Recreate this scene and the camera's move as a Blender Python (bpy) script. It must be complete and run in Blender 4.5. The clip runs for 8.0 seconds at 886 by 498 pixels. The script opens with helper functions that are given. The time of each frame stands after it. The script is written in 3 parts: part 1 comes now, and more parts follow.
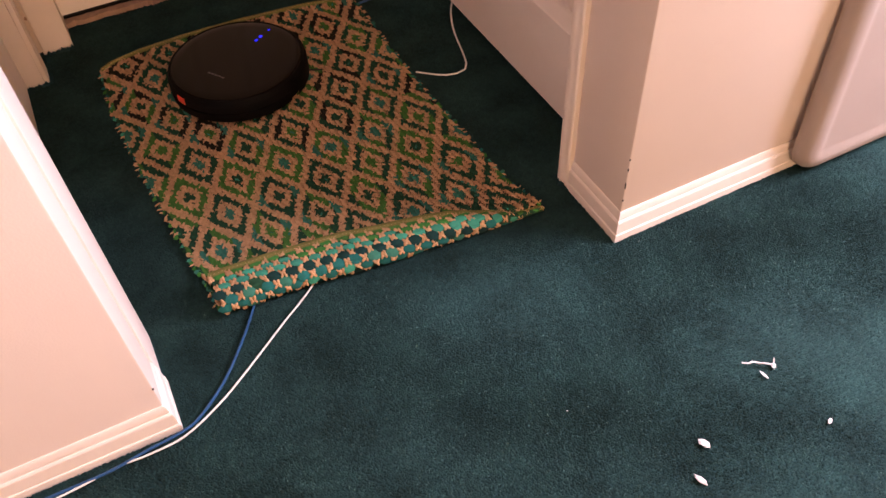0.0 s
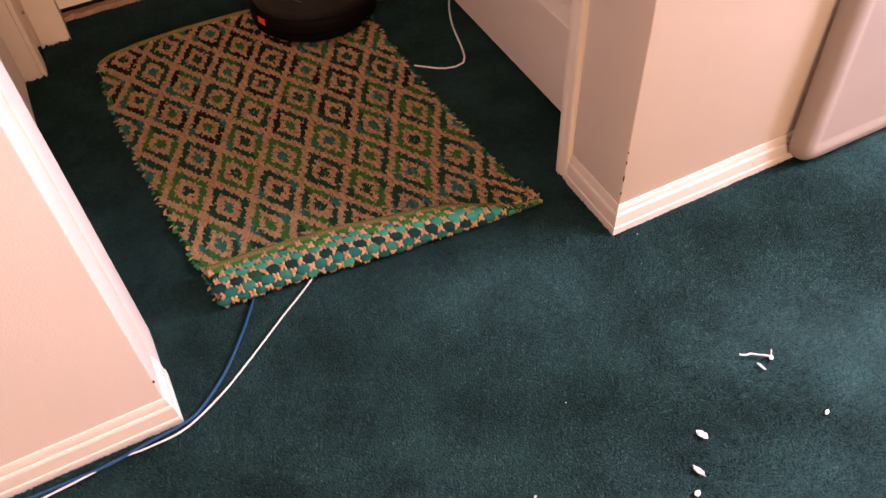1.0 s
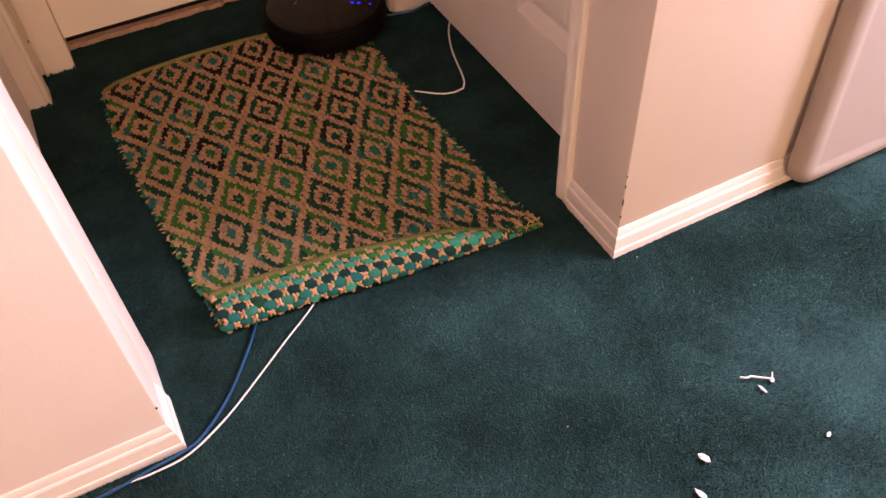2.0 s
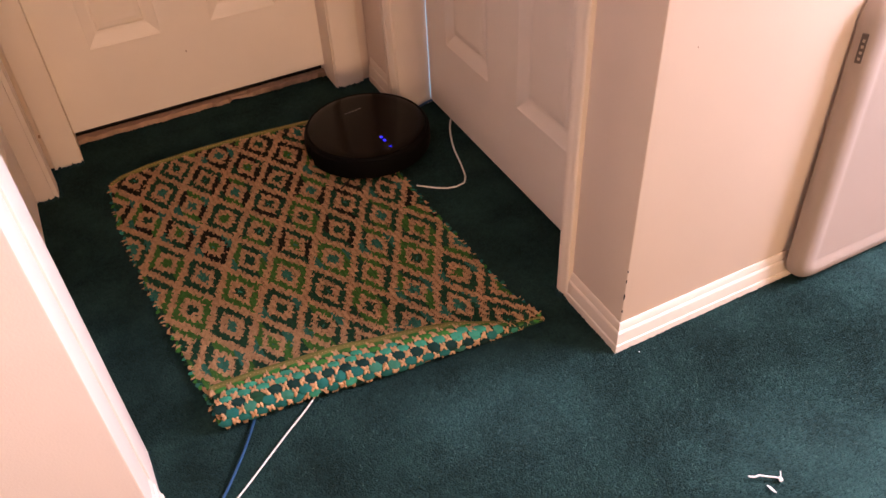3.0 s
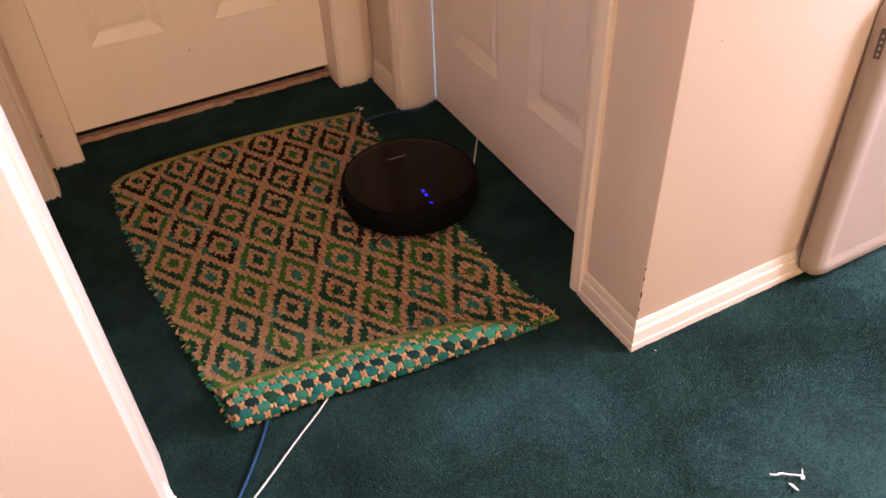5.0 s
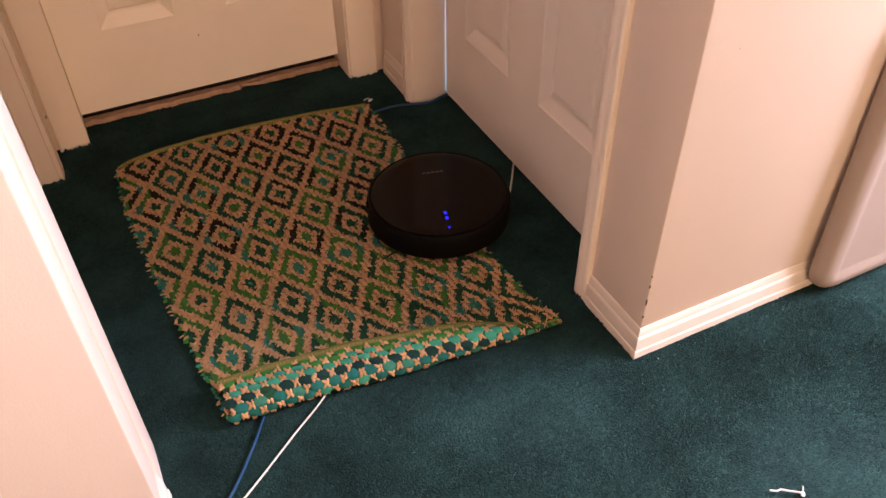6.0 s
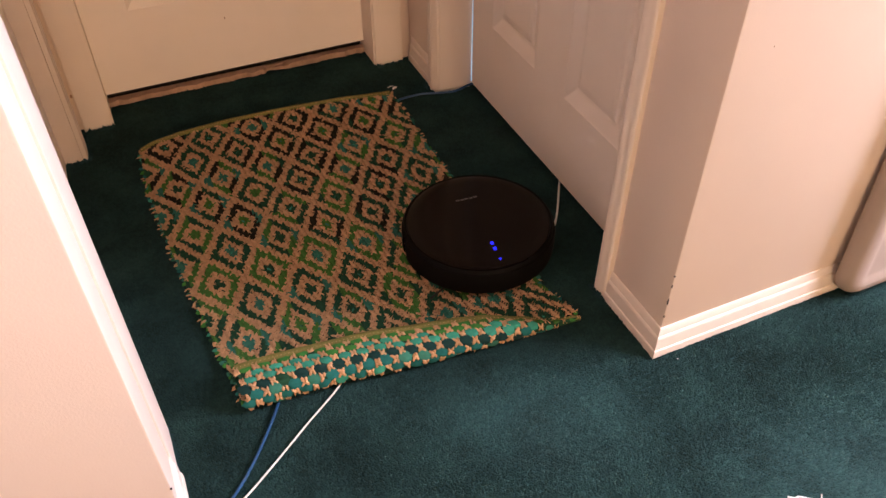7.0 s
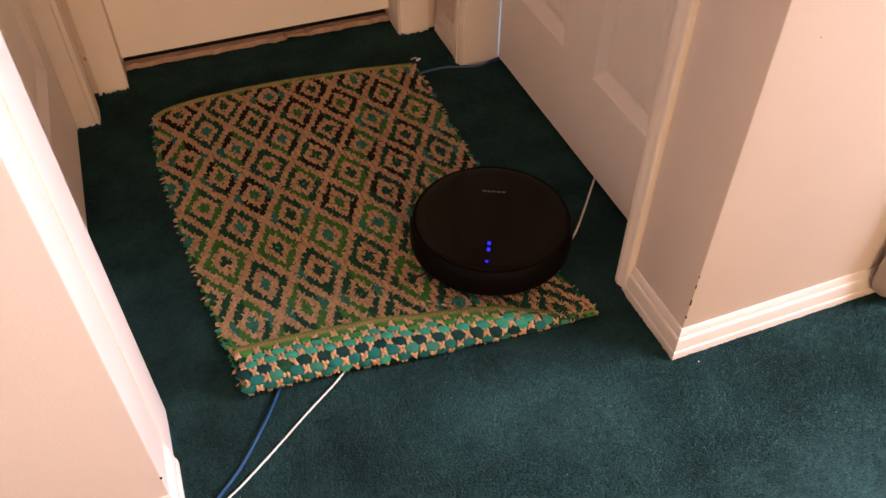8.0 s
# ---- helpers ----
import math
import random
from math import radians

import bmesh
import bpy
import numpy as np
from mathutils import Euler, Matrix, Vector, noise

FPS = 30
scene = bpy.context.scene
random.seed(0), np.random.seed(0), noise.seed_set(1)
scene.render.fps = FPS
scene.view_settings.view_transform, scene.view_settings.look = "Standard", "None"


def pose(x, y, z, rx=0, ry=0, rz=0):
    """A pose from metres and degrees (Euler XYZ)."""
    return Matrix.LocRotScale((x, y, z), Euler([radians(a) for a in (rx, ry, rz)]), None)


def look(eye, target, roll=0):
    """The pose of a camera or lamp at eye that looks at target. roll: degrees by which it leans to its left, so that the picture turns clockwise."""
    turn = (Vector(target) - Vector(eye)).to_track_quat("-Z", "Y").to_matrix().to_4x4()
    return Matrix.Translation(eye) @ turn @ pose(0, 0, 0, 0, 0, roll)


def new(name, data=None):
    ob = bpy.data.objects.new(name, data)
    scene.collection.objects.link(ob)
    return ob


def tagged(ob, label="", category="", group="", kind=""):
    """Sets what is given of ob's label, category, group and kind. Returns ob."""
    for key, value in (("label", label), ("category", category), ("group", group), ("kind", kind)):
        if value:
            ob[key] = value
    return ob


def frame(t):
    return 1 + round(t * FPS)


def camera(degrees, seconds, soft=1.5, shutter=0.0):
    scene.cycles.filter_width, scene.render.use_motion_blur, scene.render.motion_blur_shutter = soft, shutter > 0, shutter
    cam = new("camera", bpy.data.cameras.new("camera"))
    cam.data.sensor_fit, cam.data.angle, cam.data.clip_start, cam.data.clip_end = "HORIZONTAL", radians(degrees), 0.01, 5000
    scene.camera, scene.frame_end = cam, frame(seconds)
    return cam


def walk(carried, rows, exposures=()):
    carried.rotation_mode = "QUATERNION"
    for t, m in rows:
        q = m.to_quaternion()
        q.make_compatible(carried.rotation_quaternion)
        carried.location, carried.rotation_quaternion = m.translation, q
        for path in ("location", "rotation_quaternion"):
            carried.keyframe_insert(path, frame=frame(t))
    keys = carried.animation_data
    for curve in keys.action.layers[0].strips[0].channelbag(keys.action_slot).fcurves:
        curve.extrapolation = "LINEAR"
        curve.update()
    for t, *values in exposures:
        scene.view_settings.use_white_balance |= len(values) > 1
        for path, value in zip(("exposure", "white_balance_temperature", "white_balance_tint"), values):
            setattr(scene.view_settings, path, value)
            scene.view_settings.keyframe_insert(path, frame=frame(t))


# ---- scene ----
cam = camera(57.5, 8.0)
PATH = [
    (0, (0.043, 0.016, 1.202), (0.579, 1.212, -0.308), -3.5),
    (0.5, (0.041, 0.022, 1.202), (0.566, 1.204, -0.323), -3.8),
    (1, (0.038, 0.013, 1.204), (0.575, 1.197, -0.316), -3.4),
    (1.5, (0.042, 0.013, 1.206), (0.579, 1.198, -0.313), -3.6),
    (2, (0.039, 0.011, 1.216), (0.591, 1.231, -0.27), -3.8),
    (2.2, (0.039, 0.018, 1.227), (0.627, 1.302, -0.189), -3.6),
    (3.3, (0.037, 0.017, 1.226), (0.688, 1.374, -0.091), -2.6),
    (3.5, (0.024, 0.014, 1.225), (0.696, 1.373, -0.079), -2.0),
    (4, (0.017, 0.023, 1.218), (0.692, 1.379, -0.088), -1.9),
    (4.5, (-0.012, 0.045, 1.202), (0.661, 1.392, -0.113), -2.3),
    (4.7, (-0.015, 0.041, 1.202), (0.652, 1.391, -0.114), -2.6),
    (5.8, (0.013, 0.063, 1.213), (0.655, 1.402, -0.126), -1.4),
    (6, (0.006, 0.068, 1.206), (0.649, 1.406, -0.135), -0.8),
    (6.5, (0.009, 0.077, 1.206), (0.623, 1.417, -0.146), -0.3),
    (7, (0.012, 0.082, 1.202), (0.602, 1.422, -0.16), -0.3),
    (7.5, (0.012, 0.082, 1.202), (0.581, 1.415, -0.176), -0.0),
    (8, (0.069, 0.142, 1.183), (0.57, 1.454, -0.24), 0.0),
]
walk(cam, [(t, look(eye, target, roll)) for t, eye, target, roll in PATH],
     exposures=[(0.0, -0.03, 6150, 27), (2.0, -0.03, 6150, 27), (3.5, -0.03, 6100, 22), (6.0, -0.03, 6100, 19), (8.0, -0.06, 6050, 16)])

# ---- light: daylight from the window beside the camera, added warm fill behind it ----
world = bpy.data.worlds.new("world")
scene.world = world
world.use_nodes = True
wn = world.node_tree.nodes
sky = wn.new("ShaderNodeTexSky")
sky.sky_type = "NISHITA"
sky.sun_disc = False
sky.sun_elevation, sky.sun_rotation = radians(40), radians(90)
world.node_tree.links.new(sky.outputs[0], wn["Background"].inputs[0])
wn["Background"].inputs[1].default_value = 0.08


def area_light(name, m, sx, sy, watts, colour):
    data = bpy.data.lights.new(name, "AREA")
    data.shape, data.size, data.size_y, data.energy, data.color = "RECTANGLE", sx, sy, watts, colour
    ob = new(name, data)
    ob.matrix_world = m
    return ob


EX = 2.7             # inner face of the east wall
EAST_W, SOUTH_W = 160.0, 172.0
area_light("window_light_east", look((EX - 0.06, 0.12, 1.72), (0.3, 0.5, 0.6)), 1.2, 0.95, EAST_W, (1.0, 0.94, 1.05))
# unseen warm fill, added to redden and brighten the lobby and facing walls
area_light("warm_fill_south", look((0.5, -5.86, 1.5), (0.5, 0.0, 1.2)), 1.5, 1.2, SOUTH_W, (1.0, 0.64, 0.32))


# ---- materials ----
def material(name, colour, rough=0.6, metal=0.0, vary=0.08, scale=30.0, bump=0.0, bump_scale=200.0, dirt=0.0, island=0.0, spec=0.5, coat=0.0, patch=1.0, sheen=0.0):
    """A painted or plain surface with variation at two scales and fine relief."""
    m = bpy.data.materials.new(name)
    m.use_nodes = True
    nt = m.node_tree
    b = nt.nodes["Principled BSDF"]
    b.inputs["Roughness"].default_value = rough
    b.inputs["Metallic"].default_value = metal
    b.inputs["Specular IOR Level"].default_value = spec
    b.inputs["Coat Weight"].default_value = coat
    b.inputs["Sheen Weight"].default_value = sheen
    geo = nt.nodes.new("ShaderNodeNewGeometry")
    n1 = nt.nodes.new("ShaderNodeTexNoise")
    n1.inputs["Scale"].default_value = scale
    n1.inputs["Detail"].default_value = 4
    n2 = nt.nodes.new("ShaderNodeTexNoise")
    n2.inputs["Scale"].default_value = scale * 0.12
    n2.inputs["Detail"].default_value = 3
    for n in (n1, n2):
        nt.links.new(geo.outputs["Position"], n.inputs["Vector"])
    pm = nt.nodes.new("ShaderNodeMath")
    pm.operation = "MULTIPLY_ADD"
    nt.links.new(n2.outputs["Fac"], pm.inputs[0])
    pm.inputs[1].default_value, pm.inputs[2].default_value = patch, 0.5 - 0.5 * patch
    add = nt.nodes.new("ShaderNodeMath")
    add.operation = "ADD"
    nt.links.new(n1.outputs["Fac"], add.inputs[0])
    nt.links.new(pm.outputs[0], add.inputs[1])
    last = add.outputs[0]
    if island:
        mi = nt.nodes.new("ShaderNodeMath")
        mi.operation = "MULTIPLY_ADD"
        nt.links.new(geo.outputs["Random Per Island"], mi.inputs[0])
        mi.inputs[1].default_value = island
        nt.links.new(last, mi.inputs[2])
        last = mi.outputs[0]
    mr = nt.nodes.new("ShaderNodeMapRange")
    mr.inputs["From Min"].default_value, mr.inputs["From Max"].default_value = 0.6, 1.4 + island
    mr.inputs["To Min"].default_value, mr.inputs["To Max"].default_value = 1 - vary, 1 + vary
    nt.links.new(last, mr.inputs["Value"])
    mul = nt.nodes.new("ShaderNodeMix")
    mul.data_type, mul.blend_type = "RGBA", "MULTIPLY"
    mul.inputs[0].default_value = 1.0
    mul.inputs[6].default_value = (*colour, 1)
    nt.links.new(mr.outputs[0], mul.inputs[7])
    out = mul.outputs[2]
    if dirt:
        n3 = nt.nodes.new("ShaderNodeTexNoise")
        n3.inputs["Scale"].default_value = 9.0
        n3.inputs["Detail"].default_value = 8
        n3.inputs["Roughness"].default_value = 0.75
        nt.links.new(geo.outputs["Position"], n3.inputs["Vector"])
        r = nt.nodes.new("ShaderNodeMapRange")
        r.inputs["From Min"].default_value, r.inputs["From Max"].default_value = 0.6, 0.78
        r.inputs["To Max"].default_value = dirt
        nt.links.new(n3.outputs["Fac"], r.inputs["Value"])
        mx = nt.nodes.new("ShaderNodeMix")
        mx.data_type = "RGBA"
        nt.links.new(r.outputs[0], mx.inputs[0])
        nt.links.new(out, mx.inputs[6])
        mx.inputs[7].default_value = (colour[0] * 0.45, colour[1] * 0.4, colour[2] * 0.35, 1)
        out = mx.outputs[2]
    nt.links.new(out, b.inputs["Base Color"])
    if bump:
        n4 = nt.nodes.new("ShaderNodeTexNoise")
        n4.inputs["Scale"].default_value = bump_scale
        n4.inputs["Detail"].default_value = 3
        nt.links.new(geo.outputs["Position"], n4.inputs["Vector"])
        bp = nt.nodes.new("ShaderNodeBump")
        bp.inputs["Strength"].default_value = bump
        bp.inputs["Distance"].default_value = 0.002
        nt.links.new(n4.outputs["Fac"], bp.inputs["Height"])
        nt.links.new(bp.outputs[0], b.inputs["Normal"])
    return m


def glow(name, colour, strength):
    m = bpy.data.materials.new(name)
    m.use_nodes = True
    b = m.node_tree.nodes["Principled BSDF"]
    b.inputs["Base Color"].default_value = (*colour, 1)
    b.inputs["Emission Color"].default_value = (*colour, 1)
    b.inputs["Emission Strength"].default_value = strength
    return m


WALL = material("cream_wall_paint", (0.80, 0.655, 0.535), 0.62, vary=0.03, scale=6, bump=0.12, bump_scale=260, dirt=0.03)
TRIM = material("white_gloss_trim", (0.80, 0.685, 0.57), 0.62, vary=0.03, scale=14, bump=0.06, bump_scale=120, dirt=0.08)
DOOR = material("white_door_paint", (0.88, 0.775, 0.665), 0.48, vary=0.03, scale=10, bump=0.08, bump_scale=340, dirt=0.05)
CEIL = material("ceiling_paint", (0.82, 0.78, 0.72), 0.8, vary=0.03, bump=0.2, bump_scale=90)
BACKING = material("carpet_backing", (0.017, 0.042, 0.044), 0.95, vary=0.2, bump=0.4, bump_scale=300, spec=0.1)
PILE = material("teal_carpet_pile", (0.0160, 0.0412, 0.0362), 0.9, vary=0.46, scale=75, island=0.35, spec=0.15, patch=2.2)
RAW_WOOD = material("worn_threshold_wood", (0.42, 0.26, 0.17), 0.7, vary=0.3, scale=45, bump=0.4, bump_scale=150, dirt=0.7)
GAP_SHADE = material("gap_shade_black", (0.012, 0.009, 0.007), 0.9, vary=0.1)
TABLE = material("almond_plastic", (0.40, 0.315, 0.255), 0.45, vary=0.03, scale=9, bump=0.1, bump_scale=420, dirt=0.04)
TABLE_DARK = material("grey_plastic_clip", (0.10, 0.075, 0.06), 0.5, vary=0.1)
CHIP = material("bare_chipped_paint", (0.035, 0.025, 0.02), 0.8, vary=0.2)
SHELL = material("black_satin_plastic", (0.0030, 0.0024, 0.0022), 0.6, vary=0.15, scale=60, bump=0.05, bump_scale=500, spec=0.06)
LID = material("black_glossy_lid", (0.0050, 0.0034, 0.0029), 0.16, vary=0.1, scale=40, spec=0.12)
RUBBER = material("black_rubber", (0.012, 0.011, 0.01), 0.75, vary=0.15)
RED = material("orange_red_sticker", (0.78, 0.07, 0.03), 0.45, vary=0.05)
SILVER = material("grey_printed_mark", (0.11, 0.095, 0.088), 0.5, vary=0.05)
LED = glow("blue_indicator", (0.01, 0.015, 1.0), 1.6)
BLUE = material("blue_cable_sheath", (0.010, 0.060, 0.155), 0.42, vary=0.08)
WHITE = material("white_cable_sheath", (0.74, 0.70, 0.64), 0.4, vary=0.05, scale=80)
PAPER = material("white_paper_scrap", (0.70, 0.67, 0.64), 0.8, vary=0.06, scale=120)
GLASS = material("window_frame_paint", (0.8, 0.78, 0.74), 0.4)
GAP_GLOW = glow("door_gap_glow", (0.42, 0.74, 1.0), 0.75)
JUTE = material("tan_jute_yarn", (0.56, 0.325, 0.165), 0.9, vary=0.32, scale=160, island=0.8, bump=0.5, bump_scale=900, spec=0.2)
GREEN = material("green_cotton_yarn", (0.060, 0.165, 0.030), 0.9, vary=0.3, scale=160, island=0.5, spec=0.2)
DGREEN = material("dark_green_cotton_yarn", (0.014, 0.060, 0.028), 0.9, vary=0.3, scale=160, island=0.5, spec=0.2)
BROWN = material("dark_brown_cotton_yarn", (0.016, 0.014, 0.008), 0.9, vary=0.3, scale=160, island=0.5, spec=0.2)
TEAL = material("teal_cotton_yarn", (0.035, 0.165, 0.115), 0.9, vary=0.3, scale=160, island=0.5, spec=0.2)
BRIGHT = material("bright_teal_cotton_yarn", (0.04, 0.26, 0.175), 0.9, vary=0.25, scale=160, island=0.5, spec=0.2)
OLIVE = material("olive_hem_tape", (0.20, 0.185, 0.05), 0.9, vary=0.25, scale=200, bump=0.6, bump_scale=500, spec=0.2)
INK = material("blackish_teal_cotton_yarn", (0.007, 0.034, 0.030), 0.9, vary=0.3, scale=160, island=0.5, spec=0.2)
AQUA = material("aqua_cotton_yarn", (0.045, 0.31, 0.20), 0.9, vary=0.3, scale=160, island=0.5, spec=0.2)
LEAF = material("leaf_green_cotton_yarn", (0.045, 0.20, 0.035), 0.9, vary=0.3, scale=160, island=0.5, spec=0.2)
PETROL = material("petrol_blue_cotton_yarn", (0.014, 0.130, 0.115), 0.9, vary=0.3, scale=160, island=0.5, spec=0.2)
YARNS = [JUTE, GREEN, DGREEN, BROWN, TEAL, BRIGHT, OLIVE, INK, AQUA, LEAF, PETROL]


# ---- mesh helpers ----
def mesh_object(name, verts, faces, mats, parent=None, label="", smooth=False, index=None):
    me = bpy.data.meshes.new(name)
    me.from_pydata([tuple(v) for v in verts], [], faces)
    for m in mats if isinstance(mats, (list, tuple)) else [mats]:
        me.materials.append(m)
    if index is not None:
        me.polygons.foreach_set("material_index", np.asarray(index, dtype=np.int32))
    if smooth:
        me.polygons.foreach_set("use_smooth", np.ones(len(me.polygons), dtype=bool))
    me.update()
    ob = new(name, me)
    if parent is not None:
        ob.parent = parent
    if label:
        tagged(ob, label)
    return ob


def part(name, bm, mat, parent=None, label="", smooth=False):
    bmesh.ops.recalc_face_normals(bm, faces=bm.faces)
    me = bpy.data.meshes.new(name)
    bm.to_mesh(me)
    bm.free()
    me.materials.append(mat)
    if smooth:
        me.polygons.foreach_set("use_smooth", np.ones(len(me.polygons), dtype=bool))
        me.set_sharp_from_angle(angle=radians(38))
    ob = new(name, me)
    if parent is not None:
        ob.parent = parent
    if label:
        tagged(ob, label)
    return ob


def box(x0, y0, z0, x1, y1, z1, bevel=0.0, segments=2):
    bm = bmesh.new()
    bmesh.ops.create_cube(bm, size=1.0, matrix=Matrix.Translation(((x0 + x1) / 2, (y0 + y1) / 2, (z0 + z1) / 2)) @ Matrix.Diagonal((x1 - x0, y1 - y0, z1 - z0, 1)))
    if bevel:
        bmesh.ops.bevel(bm, geom=bm.edges[:], offset=bevel, segments=segments, affect="EDGES", profile=0.5)
    return bm


def thing(name, label, category="", group="", kind=""):
    ob = new(name)
    ob.empty_display_size = 0.05
    return tagged(ob, label, category, group, kind)


def sweep(profile, path, closed=True):
    """Extrude a closed 2D profile (a: across, b: up) along a level polyline, mitred at its corners."""
    bm = bmesh.new()
    path = [Vector(p) for p in path]
    rings = []
    for i, p in enumerate(path):
        d0 = (p - path[i - 1]).normalized() if i else None
        d1 = (path[i + 1] - p).normalized() if i + 1 < len(path) else None
        d = ((d0 or d1) + (d1 or d0)).normalized()
        side = Vector((d.y, -d.x, 0))
        k = 1.0 / max(0.3, side.dot(Vector(((d1 or d0).y, -(d1 or d0).x, 0))))
        rings.append([bm.verts.new(p + side * a * k + Vector((0, 0, b))) for a, b in profile])
    n = len(profile)
    for r0, r1 in zip(rings, rings[1:]):
        for i in range(n):
            bm.faces.new((r0[i], r0[(i + 1) % n], r1[(i + 1) % n], r1[i]))
    bm.faces.new(rings[0])
    bm.faces.new(rings[-1][::-1])
    return bm


def upright(profile, z0, z1, steps=1, foot=None):
    """Extrude a closed plan outline (x, y) upwards."""
    bm = bmesh.new()
    rings = [[bm.verts.new((x, y, z0 + (z1 - z0) * k / steps)) for x, y in profile] for k in range(steps + 1)]
    n = len(profile)
    for r0, r1 in zip(rings, rings[1:]):
        for i in range(n):
            bm.faces.new((r0[i], r0[(i + 1) % n], r1[(i + 1) % n], r1[i]))
    bm.faces.new(rings[0])
    bm.faces.new(rings[-1][::-1])
    return bm


def smooth_line(points, step=0.01):
    """A Catmull-Rom line through points, sampled evenly."""
    p = [np.array(q, float) for q in points]
    p = [2 * p[0] - p[1]] + p + [2 * p[-1] - p[-2]]
    out = []
    for i in range(1, len(p) - 2):
        n = max(2, int(np.linalg.norm(p[i + 1] - p[i]) / step))
        for k in range(n):
            t = k / n
            out.append(0.5 * (2 * p[i] + (p[i + 1] - p[i - 1]) * t + (2 * p[i - 1] - 5 * p[i] + 4 * p[i + 1] - p[i + 2]) * t * t + (3 * p[i] - p[i - 1] - 3 * p[i + 1] + p[i + 2]) * t ** 3))
    out.append(p[-2])
    return out


def tube(points, ra, rb, sides=8, step=0.01):
    """A cable: an ellipse, ra across and rb up, swept along a line."""
    line = [Vector(q) for q in smooth_line(points, step)]
    bm = bmesh.new()
    rings = []
    for i, p in enumerate(line):
        d = (line[min(i + 1, len(line) - 1)] - line[max(i - 1, 0)]).normalized()
        side = d.cross(Vector((0, 0, 1))).normalized()
        up = side.cross(d)
        rings.append([bm.verts.new(p + side * ra * math.cos(a) + up * rb * math.sin(a)) for a in [2 * math.pi * k / sides for k in range(sides)]])
    for r0, r1 in zip(rings, rings[1:]):
        for i in range(sides):
            bm.faces.new((r0[i], r0[(i + 1) % sides], r1[(i + 1) % sides], r1[i]))
    bm.faces.new(rings[0])
    bm.faces.new(rings[-1][::-1])
    return bm


# ---- structure ----
FLOOR_Z = -0.005
HIGH = 2.42
WY = 0.835          # face of the room's wall on both sides of the lobby
LX, RX = -0.103, 0.787   # side faces of the lobby
LXF = -0.150        # side face past the left-hand door
DY = 2.058          # front of the end door's casing
EY = 2.072          # end wall's face


def wall(name, boxes, mat=WALL, label="cream painted plaster wall", bevel=0.004):
    """A wall from butted blocks with softened arrises."""
    ob = None
    bm = bmesh.new()
    for b in boxes:
        t = box(*b, bevel=bevel, segments=2)
        me = bpy.data.meshes.new("tmp")
        t.to_mesh(me)
        t.free()
        bm.from_mesh(me)
        bpy.data.meshes.remove(me)
    ob = part(name, bm, mat, None, label, smooth=True)
    return tagged(ob, kind="structure", category="wall")


floor = part("floor", box(-2.4, -6.1, FLOOR_Z - 0.05, EX, 2.6, FLOOR_Z), BACKING, None, "dark teal fitted carpet floor")
tagged(floor, kind="structure", category="floor")
wall("wall_room_left", [(-2.4, WY, FLOOR_Z, LX, 1.045, HIGH)])
wall("wall_room_right", [(RX, WY, FLOOR_Z, EX + 0.15, 1.045, HIGH)])
wall("wall_lobby_left", [(-0.30, 1.93, FLOOR_Z, LXF, 2.30, HIGH), (-0.30, 1.045, 2.06, LX, 1.93, HIGH)])
wall("wall_lobby_right", [(RX, 1.852, FLOOR_Z, 0.94, 2.30, HIGH), (RX, 1.045, 2.06, 0.94, 1.852, HIGH)])
wall("wall_lobby_end", [(LXF, EY, FLOOR_Z, -0.075, 2.30, HIGH), (0.69, EY, FLOOR_Z, RX, 2.30, HIGH), (-0.075, EY, 2.07, 0.69, 2.30, HIGH)])
wall("wall_south", [(-2.4, -6.1, FLOOR_Z, -0.3, -5.95, HIGH), (1.3, -6.1, FLOOR_Z, EX, -5.95, HIGH), (-0.3, -6.1, FLOOR_Z, 1.3, -5.95, 0.85), (-0.3, -6.1, 2.15, 1.3, -5.95, HIGH)])
wall("wall_west", [(-2.55, -6.1, FLOOR_Z, -2.4, WY, HIGH)])
wall("wall_east", [(EX, -6.1, FLOOR_Z, EX + 0.15, -0.51, HIGH), (EX, 0.76, FLOOR_Z, EX + 0.15, WY, HIGH), (EX, -0.51, FLOOR_Z, EX + 0.15, 0.76, 1.15), (EX, -0.51, 2.26, EX + 0.15, 0.76, HIGH)])
for nm, b in (("ceiling_room", (-2.55, -6.1, HIGH, EX + 0.15, WY, HIGH + 0.1)), ("ceiling_lobby", (-0.5, WY, HIGH, 1.2, 2.4, HIGH + 0.1))):
    tagged(part(nm, box(*b), CEIL, None, "off-white painted ceiling"), kind="structure", category="ceiling")

# skirting: thick foot, tall face, a cove and an ogee top
BB = [(0.0, 0.0), (0.0, 0.0735), (0.0012, 0.0735), (0.0026, 0.0712), (0.0042, 0.0655), (0.0056, 0.0570), (0.0052, 0.0530), (0.0074, 0.0512), (0.0092, 0.0470), (0.0102, 0.0190), (0.0098, 0.0168), (0.0116, 0.0155), (0.0124, 0.0135), (0.0127, 0.0)]
BB = [(a, FLOOR_Z if b == 0 else b * 0.91) for a, b in BB]


def baseboard(path):
    ob = part("baseboard", sweep(BB, [(x, y, 0) for x, y in path]), TRIM, None, "cream painted moulded skirting board")
    return tagged(ob, kind="structure", category="skirting board")


baseboard([(-2.4, WY), (LX - 0.002, WY), (LX - 0.002, 0.930)])
baseboard([(RX, 0.998), (RX, WY), (EX, WY)])
baseboard([(RX, DY), (RX, 1.906)])


